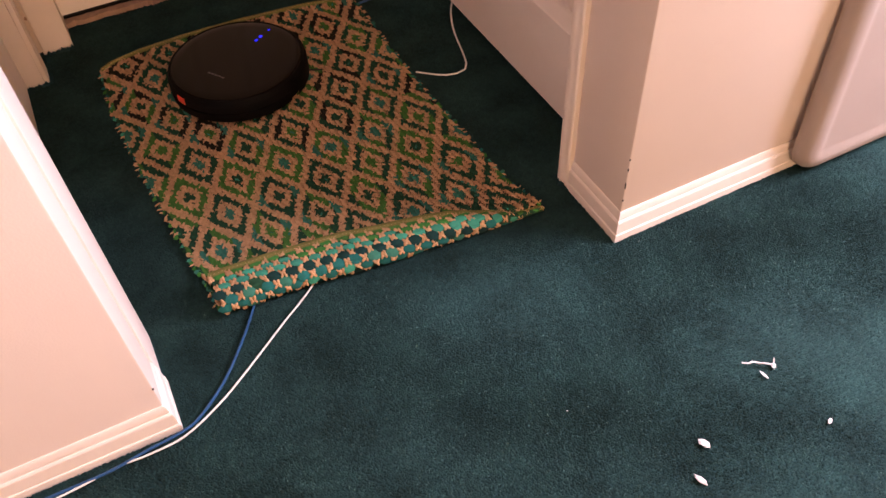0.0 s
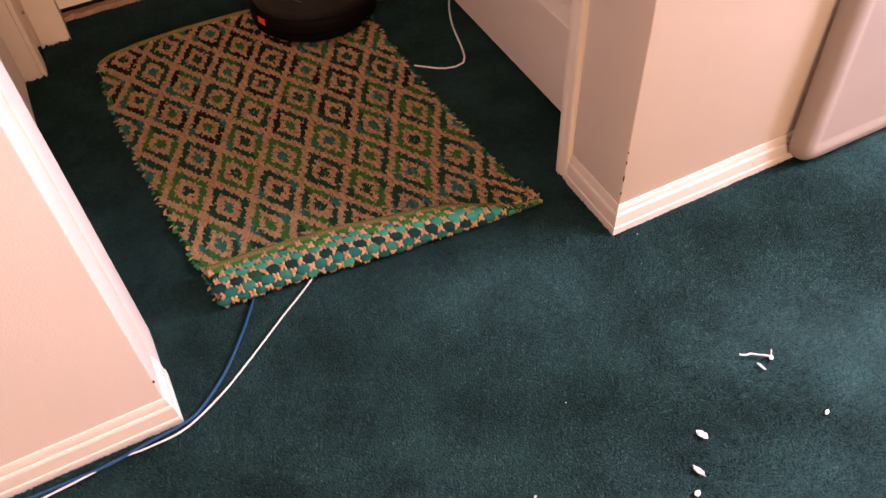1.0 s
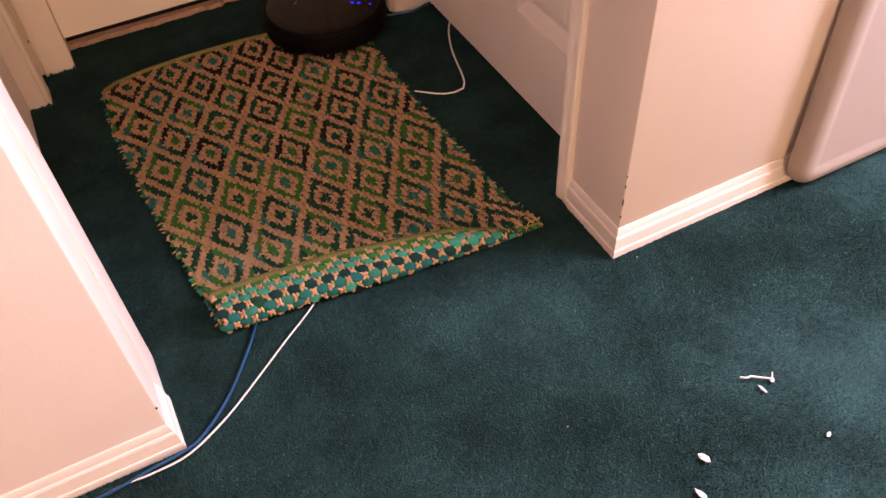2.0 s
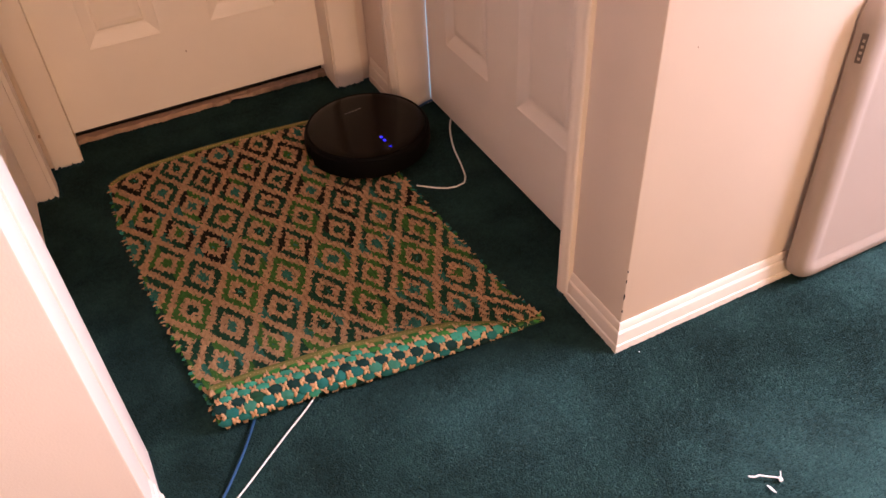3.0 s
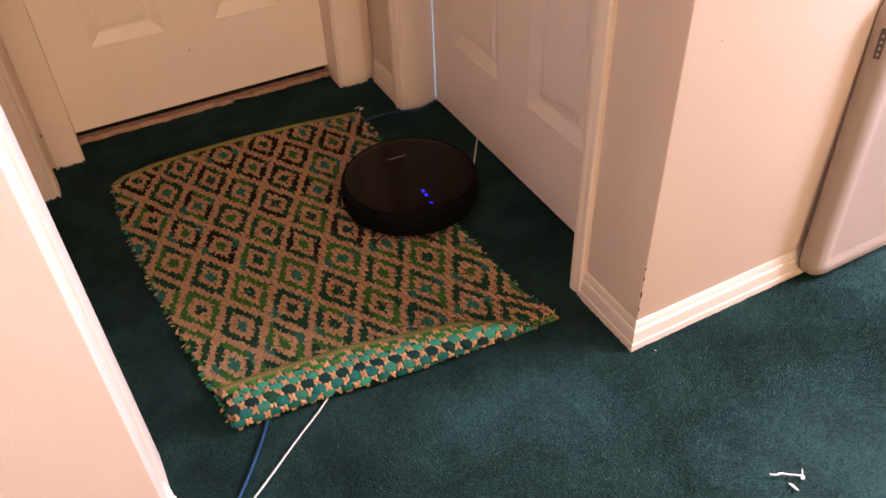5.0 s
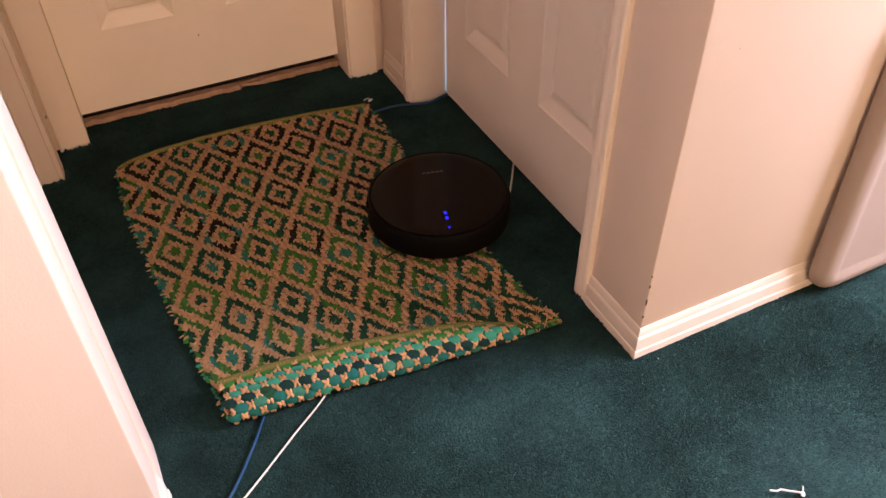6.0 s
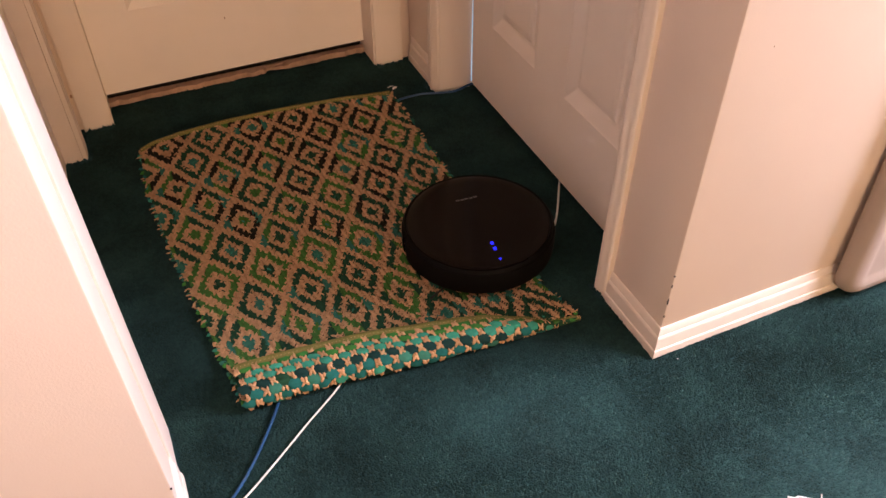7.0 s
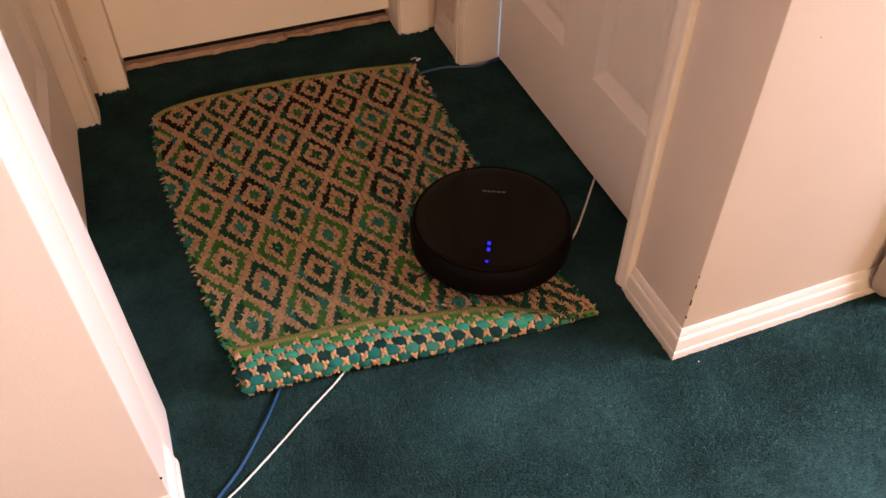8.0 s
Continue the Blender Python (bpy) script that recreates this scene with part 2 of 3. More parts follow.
# ---- doors ----
def panel_door(name, width, height, label, thick=0.035):
    """A six-panel moulded door; local x along its width, y out of its back, z up, front face at y = 0."""
    root = thing(name, label, "door", kind="structure")
    stile, mull = 0.112, 0.135
    pw = (width - 2 * stile - mull) / 2
    cols = [(stile, stile + pw), (stile + pw + mull, width - stile)]
    rows = [(0.218, 0.80), (0.96, 1.60), (1.72, 1.90)]
    xs = sorted({0.0, width, *[v for c in cols for v in c]})
    zs = sorted({0.0, height, *[v for r in rows for v in r]})
    bm = bmesh.new()

    def quad(*p):
        bm.faces.new([bm.verts.new(q) for q in p])

    for x0, x1 in zip(xs, xs[1:]):
        for z0, z1 in zip(zs, zs[1:]):
            if (x0, x1) in cols and (z0, z1) in rows:
                continue
            quad((x0, 0, z0), (x1, 0, z0), (x1, 0, z1), (x0, 0, z1))
    for a, b, c, d in (((0, 0, 0), (0, thick, 0), (0, thick, height), (0, 0, height)), ((width, 0, 0), (width, thick, 0), (width, thick, height), (width, 0, height)),
                       ((0, 0, 0), (width, 0, 0), (width, thick, 0), (0, thick, 0)), ((0, 0, height), (width, 0, height), (width, thick, height), (0, thick, height)),
                       ((0, thick, 0), (width, thick, 0), (width, thick, height), (0, thick, height))):
        quad(a, b, c, d)
    bmesh.ops.remove_doubles(bm, verts=bm.verts[:], dist=1e-5)
    part("slab", bm, DOOR, root)
    for x0, x1 in cols:
        for z0, z1 in rows:
            bm = bmesh.new()
            rings = []
            for inset, depth in ((0, 0), (0.003, 0.0020), (0.026, 0.0120), (0.032, 0.0128), (0.037, 0.0085), (0.048, 0.0060)):
                rings.append([bm.verts.new(p) for p in ((x0 + inset, depth, z0 + inset * 1.25), (x1 - inset, depth, z0 + inset * 1.25), (x1 - inset, depth, z1 - inset), (x0 + inset, depth, z1 - inset))])
            for r0, r1 in zip(rings, rings[1:]):
                for i in range(4):
                    bm.faces.new((r0[i], r0[(i + 1) % 4], r1[(i + 1) % 4], r1[i]))
            bm.faces.new(rings[-1])
            part("panel", bm, DOOR, root)
    return root


# casing outline: depth a over its width b
CAS = [(0.0, 0.0), (0.0, 1.0), (0.62, 1.0), (0.80, 0.93), (0.86, 0.84), (0.70, 0.78), (0.78, 0.70), (1.0, 0.55), (1.0, 0.36), (0.80, 0.30), (0.84, 0.20), (0.66, 0.10), (0.50, 0.02), (0.45, 0.0)]


CAS_PLAIN = [(0.0, 0.0), (0.0, 1.0), (0.75, 1.0), (0.95, 0.965), (1.0, 0.92), (0.97, 0.20), (0.86, 0.16), (0.84, 0.05), (0.78, 0.0)]


def casing_x(parent, x_wall, sign, y_in, y_out, z1, depth=0.018, shape=CAS):
    """A casing board on a wall that faces along x; y_in is its edge at the opening."""
    outline = [(x_wall + sign * depth * a, y_in + (y_out - y_in) * b) for a, b in shape]
    return part("casing", upright(outline, FLOOR_Z, z1, 3), TRIM, parent, smooth=True)


def casing_y(parent, y_wall, x_in, x_out, z1, depth=0.014):
    outline = [(x_in + (x_out - x_in) * b, y_wall - depth * a) for a, b in CAS_PLAIN]
    return part("casing", upright(outline, FLOOR_Z, z1, 3), TRIM, parent, smooth=True)


# end door
d = panel_door("door_1", 0.7300, 1.99, "closed cream six-panel door over a worn threshold")
d.matrix_basis = pose(-0.0591, 2.15, 0.036)
frame_1 = tagged(new("door_frame_1"), "cream moulded door casing with chipped foot", "door frame", kind="structure")
casing_y(frame_1, EY, -0.059, -0.134, 2.1)
casing_y(frame_1, EY, 0.676, 0.758, 2.1)
part("jamb", box(-0.075, EY - 0.004, FLOOR_Z, -0.0595, 2.27, 2.04, 0.002), TRIM, frame_1)
part("jamb", box(0.6715, EY - 0.004, FLOOR_Z, 0.69, 2.27, 2.04, 0.002), TRIM, frame_1)
part("head", box(-0.0595, EY - 0.004, 2.035, 0.6715, 2.27, 2.07, 0.002), TRIM, frame_1)
# added near-black blocks: the shade under and behind the door, put into colour
part("sill_shade", box(-0.0585, 2.186, FLOOR_Z, 0.6705, 2.25, 0.055), GAP_SHADE, frame_1)
part("back_blocker", box(-0.08, 2.30, FLOOR_Z, 0.70, 2.34, 2.2), GAP_SHADE, frame_1)

# worn wooden threshold, uneven along its front
bm = bmesh.new()
rng = random.Random(4)
tx = [-0.0585 + 0.73 * i / 60 for i in range(61)]
rows_t = []
for i, x in enumerate(tx):
    ragged = 0.004 * math.sin(i * 0.9) + rng.uniform(-0.003, 0.003)
    lip = 0.010 if 0.37 < x < 0.43 else 0.0
    rows_t.append([bm.verts.new((x, 2.151 + ragged + lip, -0.006)), bm.verts.new((x, 2.153 + ragged + lip, (0.010 if lip == 0 else 0.003) + rng.uniform(-0.002, 0.002))), bm.verts.new((x, 2.172, (0.013 if lip == 0 else 0.003) + rng.uniform(-0.001, 0.001))), bm.verts.new((x, 2.176, 0.006)), bm.verts.new((x, 2.26, -0.004))])
for a, b in zip(rows_t, rows_t[1:]):
    for k in range(4):
        bm.faces.new((a[k], a[k + 1], b[k + 1], b[k]))
sill = part("threshold", bm, RAW_WOOD, None, "scuffed bare wooden threshold strip under the door")
tagged(sill, kind="structure", category="threshold")

# door on the right of the lobby
d = panel_door("door_2", 0.796, 1.99, "closed cream six-panel door with daylight at its edge")
d.matrix_basis = pose(0.878, 1.8455, 0.010, 0, 0, -90)
frame_2 = tagged(new("door_frame_2"), "cream fluted door casing and jambs", "door frame", kind="structure")
casing_x(frame_2, RX, -1, 1.040, 0.998, 2.1, 0.016)
casing_x(frame_2, RX, -1, 1.853, 1.906, 2.1, 0.020)
part("jamb", box(RX - 0.004, 1.8495, FLOOR_Z, 0.935, 1.856, 2.05), TRIM, frame_2)
part("jamb", box(RX + 0.001, 1.036, FLOOR_Z, 0.935, 1.0485, 2.05, 0.002), TRIM, frame_2)
part("head", box(RX + 0.001, 1.045, 2.005, 0.935, 1.852, 2.05, 0.002), TRIM, frame_2)
# a glowing strip set in that door's gap stands in for light leaking through
bd = mesh_object("gap_glow_strip", [(0.8783, 1.8457, 0.012), (0.8783, 1.8493, 0.012), (0.8783, 1.8493, 2.0), (0.8783, 1.8457, 2.0)], [(0, 1, 2, 3)], GAP_GLOW, None, "glowing strip in the door gap, standing in for daylight")
tagged(bd, kind="structure", category="backdrop")
# unseen block added to close the opening behind this door
wall("doorway_block_right", [(0.94, 1.045, FLOOR_Z, 1.12, 1.72, HIGH), (1.03, 1.72, FLOOR_Z, 1.12, 2.05, HIGH)], label="unseen block closing the opening behind the right-hand door")

# door on the left of the lobby
d = panel_door("door_3", 0.875, 1.99, "closed cream six-panel door in shade")
d.matrix_basis = pose(-0.192, 1.050, 0.010, 0, 0, 90)
frame_3 = tagged(new("door_frame_3"), "cream door casing with ragged foot", "door frame", kind="structure")
casing_x(frame_3, LX, 1, 1.043, 0.930, 2.1, 0.004, CAS_PLAIN)
casing_x(frame_3, LXF, 1, 1.930, 1.996, 2.1, 0.013, CAS_PLAIN)
part("jamb", box(-0.30, 1.926, FLOOR_Z, LXF - 0.001, 1.934, 2.05), TRIM, frame_3)
part("jamb", box(-0.30, 1.0435, FLOOR_Z, LX - 0.001, 1.0495, 2.05), TRIM, frame_3)
# likewise an added, unseen block at the back of the left-hand opening
wall("doorway_block_left", [(-0.40, 1.0, FLOOR_Z, -0.30, 2.3, HIGH)], label="unseen block closing the opening behind the left-hand door")

# windows of the room; the south one is added to frame the warm fill
for nm, b in (("window_1", (EX + 0.02, -0.51, 1.15, EX + 0.07, 0.76, 2.26)), ("window_south_added", (-0.3, -6.05, 0.85, 1.3, -6.0, 2.15))):
    w = thing(nm, "unseen white framed window behind an area lamp", "window", kind="structure")
    x0, y0, z0, x1, y1, z1 = b
    long_x = x1 - x0 > y1 - y0
    for s in (0.0, 0.5, 1.0):
        if long_x:
            c = x0 + 0.03 + (x1 - x0 - 0.06) * s
            part("stile", box(c - 0.03, y0, z0, c + 0.03, y1, z1, 0.004), GLASS, w)
        else:
            c = y0 + 0.03 + (y1 - y0 - 0.06) * s
            part("stile", box(x0, c - 0.03, z0, x1, c + 0.03, z1, 0.004), GLASS, w)
    for c in (z0 + 0.03, z1 - 0.03):
        part("rail", box(x0 + (0.06 if long_x else 0.002), y0 + (0.002 if long_x else 0.06), c - 0.03, x1 - (0.06 if long_x else 0.002), y1 - (0.002 if long_x else 0.06), c + 0.03, 0.004), GLASS, w)

# bare nicks on the arris of the wall
for z, hgt, wd in ((0.135, 0.020, 0.0016), (0.175, 0.010, 0.0013), (0.096, 0.008, 0.0016), (0.20, 0.006, 0.0014)):
    bm = bmesh.new()
    bmesh.ops.create_icosphere(bm, subdivisions=1, radius=1.0, matrix=Matrix.Translation((RX + 0.0012, WY + 0.0012, z)) @ Matrix.Rotation(radians(45), 4, "Z") @ Matrix.Diagonal((0.0012, wd, hgt / 2, 1)))
    chip = part("paint_chip", bm, CHIP, bpy.data.objects["wall_room_right"], "bare nick in the paint of the corner")
for x, y, z in ((LX - 0.0005, WY - 0.001, 0.118),):
    bm = bmesh.new()
    bmesh.ops.create_icosphere(bm, subdivisions=1, radius=0.0022, matrix=Matrix.Translation((x, y, z)))
    part("paint_chip", bm, CHIP, bpy.data.objects["wall_room_left" if x < 0 else "wall_room_right"], "small dark nick in the paint")


for x, y, z, rr, owner in ((0.288, 2.1497, 0.186, 0.0034, "door_1"), (0.857, WY - 0.0002, 0.632, 0.0018, "wall_room_right"), (-0.136, 2.0575, 0.105, 0.0060, "door_frame_1")):
    bm = bmesh.new()
    bmesh.ops.create_icosphere(bm, subdivisions=1, radius=1.0, matrix=Matrix.Translation((x, y, z)) @ Matrix.Diagonal((rr * 0.6, 0.0006, rr, 1)))
    nick = part("paint_chip", bm, RAW_WOOD, None, "small scuff in the paint")
    nick.parent = bpy.data.objects[owner]
    nick.matrix_parent_inverse = bpy.data.objects[owner].matrix_basis.inverted()

# carpet frayed against the feet of the door casings
v, f = [], []
fr = random.Random(21)
for (ax, ay), (bx, by), count in (((-0.192, 1.924), (-0.136, 1.924), 26), ((-0.134, 1.926), (-0.132, 2.040), 46), ((-0.130, 2.052), (-0.058, 2.052), 34), ((0.676, 2.052), (0.758, 2.052), 22), ((0.770, 0.998), (0.770, 1.045), 22), ((0.764, 1.850), (0.764, 1.905), 18)):
    for k in range(count):
        t = fr.random()
        x, y = ax + (bx - ax) * t + fr.uniform(-0.004, 0.004), ay + (by - ay) * t + fr.uniform(-0.005, 0.002)
        hh = fr.uniform(0.001, 0.0065) * (1.6 if fr.random() < 0.2 else 0.8)
        w = fr.uniform(0.005, 0.010)
        a = fr.uniform(0, 6.28)
        base = len(v)
        for q in range(3):
            v.append((x + w * math.cos(a + q * 2.1), y + w * math.sin(a + q * 2.1), FLOOR_Z))
        v.append((x + fr.uniform(-0.003, 0.003), y + fr.uniform(-0.003, 0.003), hh))
        f += [(base, base + 1, base + 3), (base + 1, base + 2, base + 3), (base + 2, base, base + 3)]
frayed = mesh_object("frayed_edge", v, f, BACKING, floor, "frayed dark carpet edge")
tagged(frayed, kind="stuff")


# ---- folded table leaning on the wall ----
def folded_table():
    root = thing("folded_table", "almond plastic folded table leaning against the wall", "table")
    w, hgt, t, rad = 0.95, 0.648, 0.036, 0.060
    loop = []
    for cx, cz, a0 in ((w - rad, rad, -90), (w - rad, hgt - rad, 0), (rad, hgt - rad, 90), (rad, rad, 180)):
        for k in range(9):
            a = radians(a0 + 90 * k / 8)
            loop.append((cx + rad * math.cos(a), cz + rad * math.sin(a), math.cos(a), math.sin(a)))
    bm = bmesh.new()
    rings = []
    prof = [(0.006, 0.0), (0.001, 0.0015), (0.0, 0.006)] + [(0.028 * (1 - math.cos(radians(a))), 0.010 + (t - 0.010) * math.sin(radians(a))) for a in (0, 18, 36, 54, 72, 90)] + [(0.038, t + 0.001), (0.048, t - 0.003), (0.060, t - 0.004)]
    for inset, y in prof:
        rings.append([bm.verts.new((x - nx * inset, -y, z - nz * inset)) for x, z, nx, nz in loop])
    n = len(loop)
    for r0, r1 in zip(rings, rings[1:]):
        for i in range(n):
            bm.faces.new((r0[i], r0[(i + 1) % n], r1[(i + 1) % n], r1[i]))
    bm.faces.new(rings[0])
    bm.faces.new(rings[-1][::-1])
    body = part("top", bm, TABLE, root, "", smooth=True)
    # clip on the rim, with worn lettering as plain bars
    tilt = pose(0.0022, -0.0225, 0.545, 0, 0, -58)
    clip = part("clip", box(-0.0055, -0.0012, -0.027, 0.0055, 0.003, 0.027, 0.001), TABLE_DARK, body, "dark moulded clip on the rim")
    clip.matrix_basis = tilt
    for k, zz in enumerate((-0.018, -0.007, 0.004, 0.015)):
        part("bar", box(-0.0020, -0.0018, zz - 0.0028, 0.0022, -0.0010, zz + 0.0022), TABLE, clip)
    root.matrix_basis = pose(1.198, 0.8185, 0.0, -1.35)
    return root


folded_table()


# ---- woven rug with its near end folded over ----
RW, DIA_U, DIA_V = 0.665, 0.0552, 0.0886


def lerp_table(v, rows_of):
    for (a, fa), (b, fb) in zip(rows_of, rows_of[1:]):
        if v <= b:
            k = max(0.0, (v - a) / (b - a))
            return fa + (fb - fa) * k
    return rows_of[-1][1]


LEFT_E = [(0.93, 0.044), (1.02, 0.038), (1.10, 0.031), (1.20, 0.021), (1.31, 0.009), (1.51, -0.009), (1.70, -0.019), (1.90, -0.014), (1.96, -0.004)]
RIGHT_E = [(0.93, 0.694), (0.97, 0.690), (1.07, 0.668), (1.15, 0.661), (1.27, 0.655), (1.40, 0.647), (1.55, 0.645), (1.90, 0.650), (1.96, 0.650)]
FAR_E = [(-0.02, 1.876), (0.03, 1.908), (0.10, 1.922), (0.22, 1.928), (0.36, 1.926), (0.52, 1.912), (0.66, 1.885)]
FOLD_E = [(0.0, 1.013), (0.11, 1.005), (0.215, 0.999), (0.324, 0.983), (0.44, 0.972), (0.563, 0.964), (0.70, 0.960)]
HEM_E = [(0.0, 1.088), (0.07, 1.084), (0.19, 1.072), (0.30, 1.066), (0.41, 1.042), (0.526, 1.014), (0.634, 0.976), (0.70, 0.962)]


def rug_xy(u, y):
    xl, xr = lerp_table(y, LEFT_E), lerp_table(y, RIGHT_E)
    return xl + (xr - xl) * u / RW


RUG_Z = 0.012


def rug_top(u, s):
    """A point of the rug's upper face: u across, s from the far hem (0) to the fold (1)."""
    x0 = 0.66 * u / RW
    far, near = lerp_table(x0, FAR_E), lerp_table(x0 + 0.03, FOLD_E) + 0.012
    y = far + (near - far) * s
    z = RUG_Z + 0.0015 * math.sin(9 * u + 4 * s) * math.sin(5 * s + 2) 
    if s > 0.93:
        z += 0.004 * (s - 0.93) / 0.07
    return Vector((rug_xy(u, y), y, z))


def puff(verts, faces, index, centre, along, across, up, mat):
    """A plump slanted stitch: eight corners round a raised ridge."""
    b = len(verts)
    verts.extend([centre - along, centre - along * 0.45 - across, centre + along * 0.45 - across, centre + along, centre + along * 0.45 + across, centre - along * 0.45 + across,
                  centre - along * 0.5 + up, centre + along * 0.5 + up])
    faces.extend([(b, b + 1, b + 6), (b + 1, b + 2, b + 7, b + 6), (b + 2, b + 3, b + 7), (b + 3, b + 4, b + 7), (b + 4, b + 5, b + 6, b + 7), (b + 5, b, b + 6)])
    index.extend([mat] * 6)


def yarn_at(u, y, rng, tooth=0.0):
    """Which yarn shows at a place of the diamond pattern (index into YARNS)."""
    uu = (u - 0.112) / DIA_U
    vv = (1.7865 - y) / DIA_V
    best = None
    for j in (math.floor(vv), math.floor(vv) + 1):
        for i in (math.floor(uu), math.floor(uu) + 1):
            if (i + j) % 2 == 0:
                dd = abs(uu - i) + abs(vv - j)
                if best is None or dd < best[0]:
                    best = (dd, i, j)
    dd, i, j = best
    h = random.Random(i * 71 + j * 913 + 5)
    ring = h.choice([1, 1, 2, 2]) if j > 3 else h.choice([1, 2, 3, 3, 2])
    ring2 = h.choice([1, 2, 2, 2] if j > 4 else [3, 3, 2, 1])
    heart = h.choice([1, 2, 4, 2, 4])
    tips = h.choice([0, 0, 4, 2])
    dd += rng.uniform(-0.012, 0.012) + tooth
    if dd > 0.84:
        return 0
    if dd > 0.53:
        if abs(uu - i) > 0.52 and tips:
            return tips
        return ring if (uu - i) * (vv - j) < 0 else ring2
    if dd > 0.265:
        return 0
    return heart if abs(uu - i) + abs(vv - j) > 0.05 else (4 if h.random() < 0.6 else 5)


def build_rug():
    root = thing("woven_rug", "tan and green diamond-woven cotton rug, near end folded over", "rug")
    rng = random.Random(11)
    # the sheet itself, with its folded-over end, as one body with thickness
    nu, ns = 60, 70
    verts, faces = [], []
    for i in range(nu + 1):
        u = RW * i / nu
        col = []
        x0 = 0.66 * u / RW
        for k in range(ns + 1):
            p = rug_top(u, k / ns)
            col.append(p - Vector((0, 0, 0.003)))
        verts.extend(col)
        verts.extend([Vector((p.x, p.y, 0.001)) for p in col])
    m = 2 * (ns + 1)
    for i in range(nu):
        for k in range(ns):
            a = i * m + k
            faces.append((a, a + 1, a + m + 1, a + m))
            c = a + ns + 1
            faces.append((c, c + m, c + m + 1, c + 1))
        for k in (0, ns):
            a = i * m + k
            faces.append((a, a + m, a + m + ns + 1, a + ns + 1))
    for i in (0, nu):
        for k in range(ns):
            a = i * m + k
            faces.append((a, a + ns + 1, a + ns + 2, a + 1))
    mesh_object("backing", verts, faces, BROWN, root, "", smooth=False)

    # stitches of the face
    cu, rv = 112, 152
    verts, faces, index = [], [], []
    for r in range(rv):
        s = (r + 0.5) / rv
        for c in range(cu + 1):
            u = RW * (c + 0.5 * (r % 2) * 0.0) / cu
            u = min(RW, max(0, u + rng.uniform(-0.0008, 0.0008)))
            p = rug_top(u, s)
            k = yarn_at(u, p.y, rng, 0.03 if r % 2 else -0.03)
            slant = (1 if c % 2 else -1) * 0.78 + rng.uniform(-0.15, 0.15)
            along = Vector((math.cos(slant), math.sin(slant), rng.uniform(-0.1, 0.1))) * ((0.0076 if k == 0 else 0.0066) + rng.uniform(-0.0006, 0.0008))
            across = Vector((-math.sin(slant), math.cos(slant), 0)) * ((0.00115 if k == 0 else 0.0026) + rng.uniform(-0.0003, 0.0005))
            puff(verts, faces, index, p - Vector((0, 0, 0.0022)) + Vector((rng.uniform(-0.0006, 0.0006), rng.uniform(-0.0006, 0.0006), rng.uniform(-0.0016, 0.0012))), along, across, Vector((0, 0, 0.0058 if k == 0 else 0.0048)), k)
    weave = mesh_object("weave", verts, faces, YARNS, root, "tan jute and green cotton stitches in diamonds", smooth=True, index=index)
    tagged(weave, kind="stuff")

    # the fold: a rounded nose, then the flap lying back on the rug, wrong side out
    nu = 96
    prof_n = 16
    verts, faces, index = [], [], []
    sheet_v, sheet_f = [], []

    def flap_point(u, w):
        """w from 0 under the nose to 1 at the hem."""
        x0 = 0.665 * u / RW + 0.035
        fold, hem = lerp_table(x0, FOLD_E), lerp_table(x0, HEM_E)
        rise = 0.019 * min(1.0, max(0.12, (hem - fold) / 0.06)) + 0.004
        rise *= 1.0 + 0.10 * math.sin(14 * u)
        run = hem - fold
        rnd = min(rise * 0.95, run * 0.6)
        if w < 0.5:
            a = radians(-75 + 165 * w / 0.5)
            y = fold + rnd - rnd * math.cos(a)
            z = rise + rise * math.sin(a)
        else:
            k = (w - 0.5) / 0.5
            y = fold + rnd + (run - rnd) * k
            z = 2 * rise - 0.010 * k * k * min(1, rise / 0.016)
        xl, xr = lerp_table(max(y, 0.94), LEFT_E) + 0.006, lerp_table(max(min(y, 1.0), 0.94), RIGHT_E) + 0.004
        return Vector((xl + (xr - xl) * u / RW, y, max(z, 0.001)))

    for i in range(nu + 1):
        for k in range(prof_n + 1):
            sheet_v.append(flap_point(RW * i / nu, k / prof_n))
    for i in range(nu):
        for k in range(prof_n):
            a = i * (prof_n + 1) + k
            sheet_f.append((a, a + 1, a + prof_n + 2, a + prof_n + 1))
    # close the fold's ends and underside
    base = len(sheet_v)
    for i in range(nu + 1):
        p = flap_point(RW * i / nu, 1.0)
        sheet_v.append(Vector((p.x, p.y - 0.002, RUG_Z * 0.6)))
        q = flap_point(RW * i / nu, 0.0)
        sheet_v.append(Vector((q.x, q.y + 0.01, 0.001)))
    for i in range(nu):
        a, b = i * (prof_n + 1), (i + 1) * (prof_n + 1)
        c, e = base + 2 * i, base + 2 * (i + 1)
        sheet_f.append((a + prof_n, b + prof_n, e, c))
        sheet_f.append((c, e, e + 1, c + 1))
        sheet_f.append((c + 1, e + 1, b, a))
    for i in (0, nu):
        a = i * (prof_n + 1)
        sheet_f.append(tuple(range(a, a + prof_n + 1)) + (base + 2 * i, base + 2 * i + 1))
    flap = mesh_object("flap", sheet_v, sheet_f, DGREEN, root, "wrong side of the rug turned over, teal and tan", smooth=True)
    # the wrong side: staggered rows of coloured floats, each held in a honeycomb of thin tan strands
    cells = 19
    cell = RW / cells
    WN = 40

    def from_hem(u):
        """Distance from the hem, along the flap, at evenly spaced w."""
        pts = [flap_point(u, k / WN) for k in range(WN + 1)]
        run = [0.0]
        for k in range(WN, 0, -1):
            run.append(run[-1] + (pts[k] - pts[k - 1]).length)
        return run

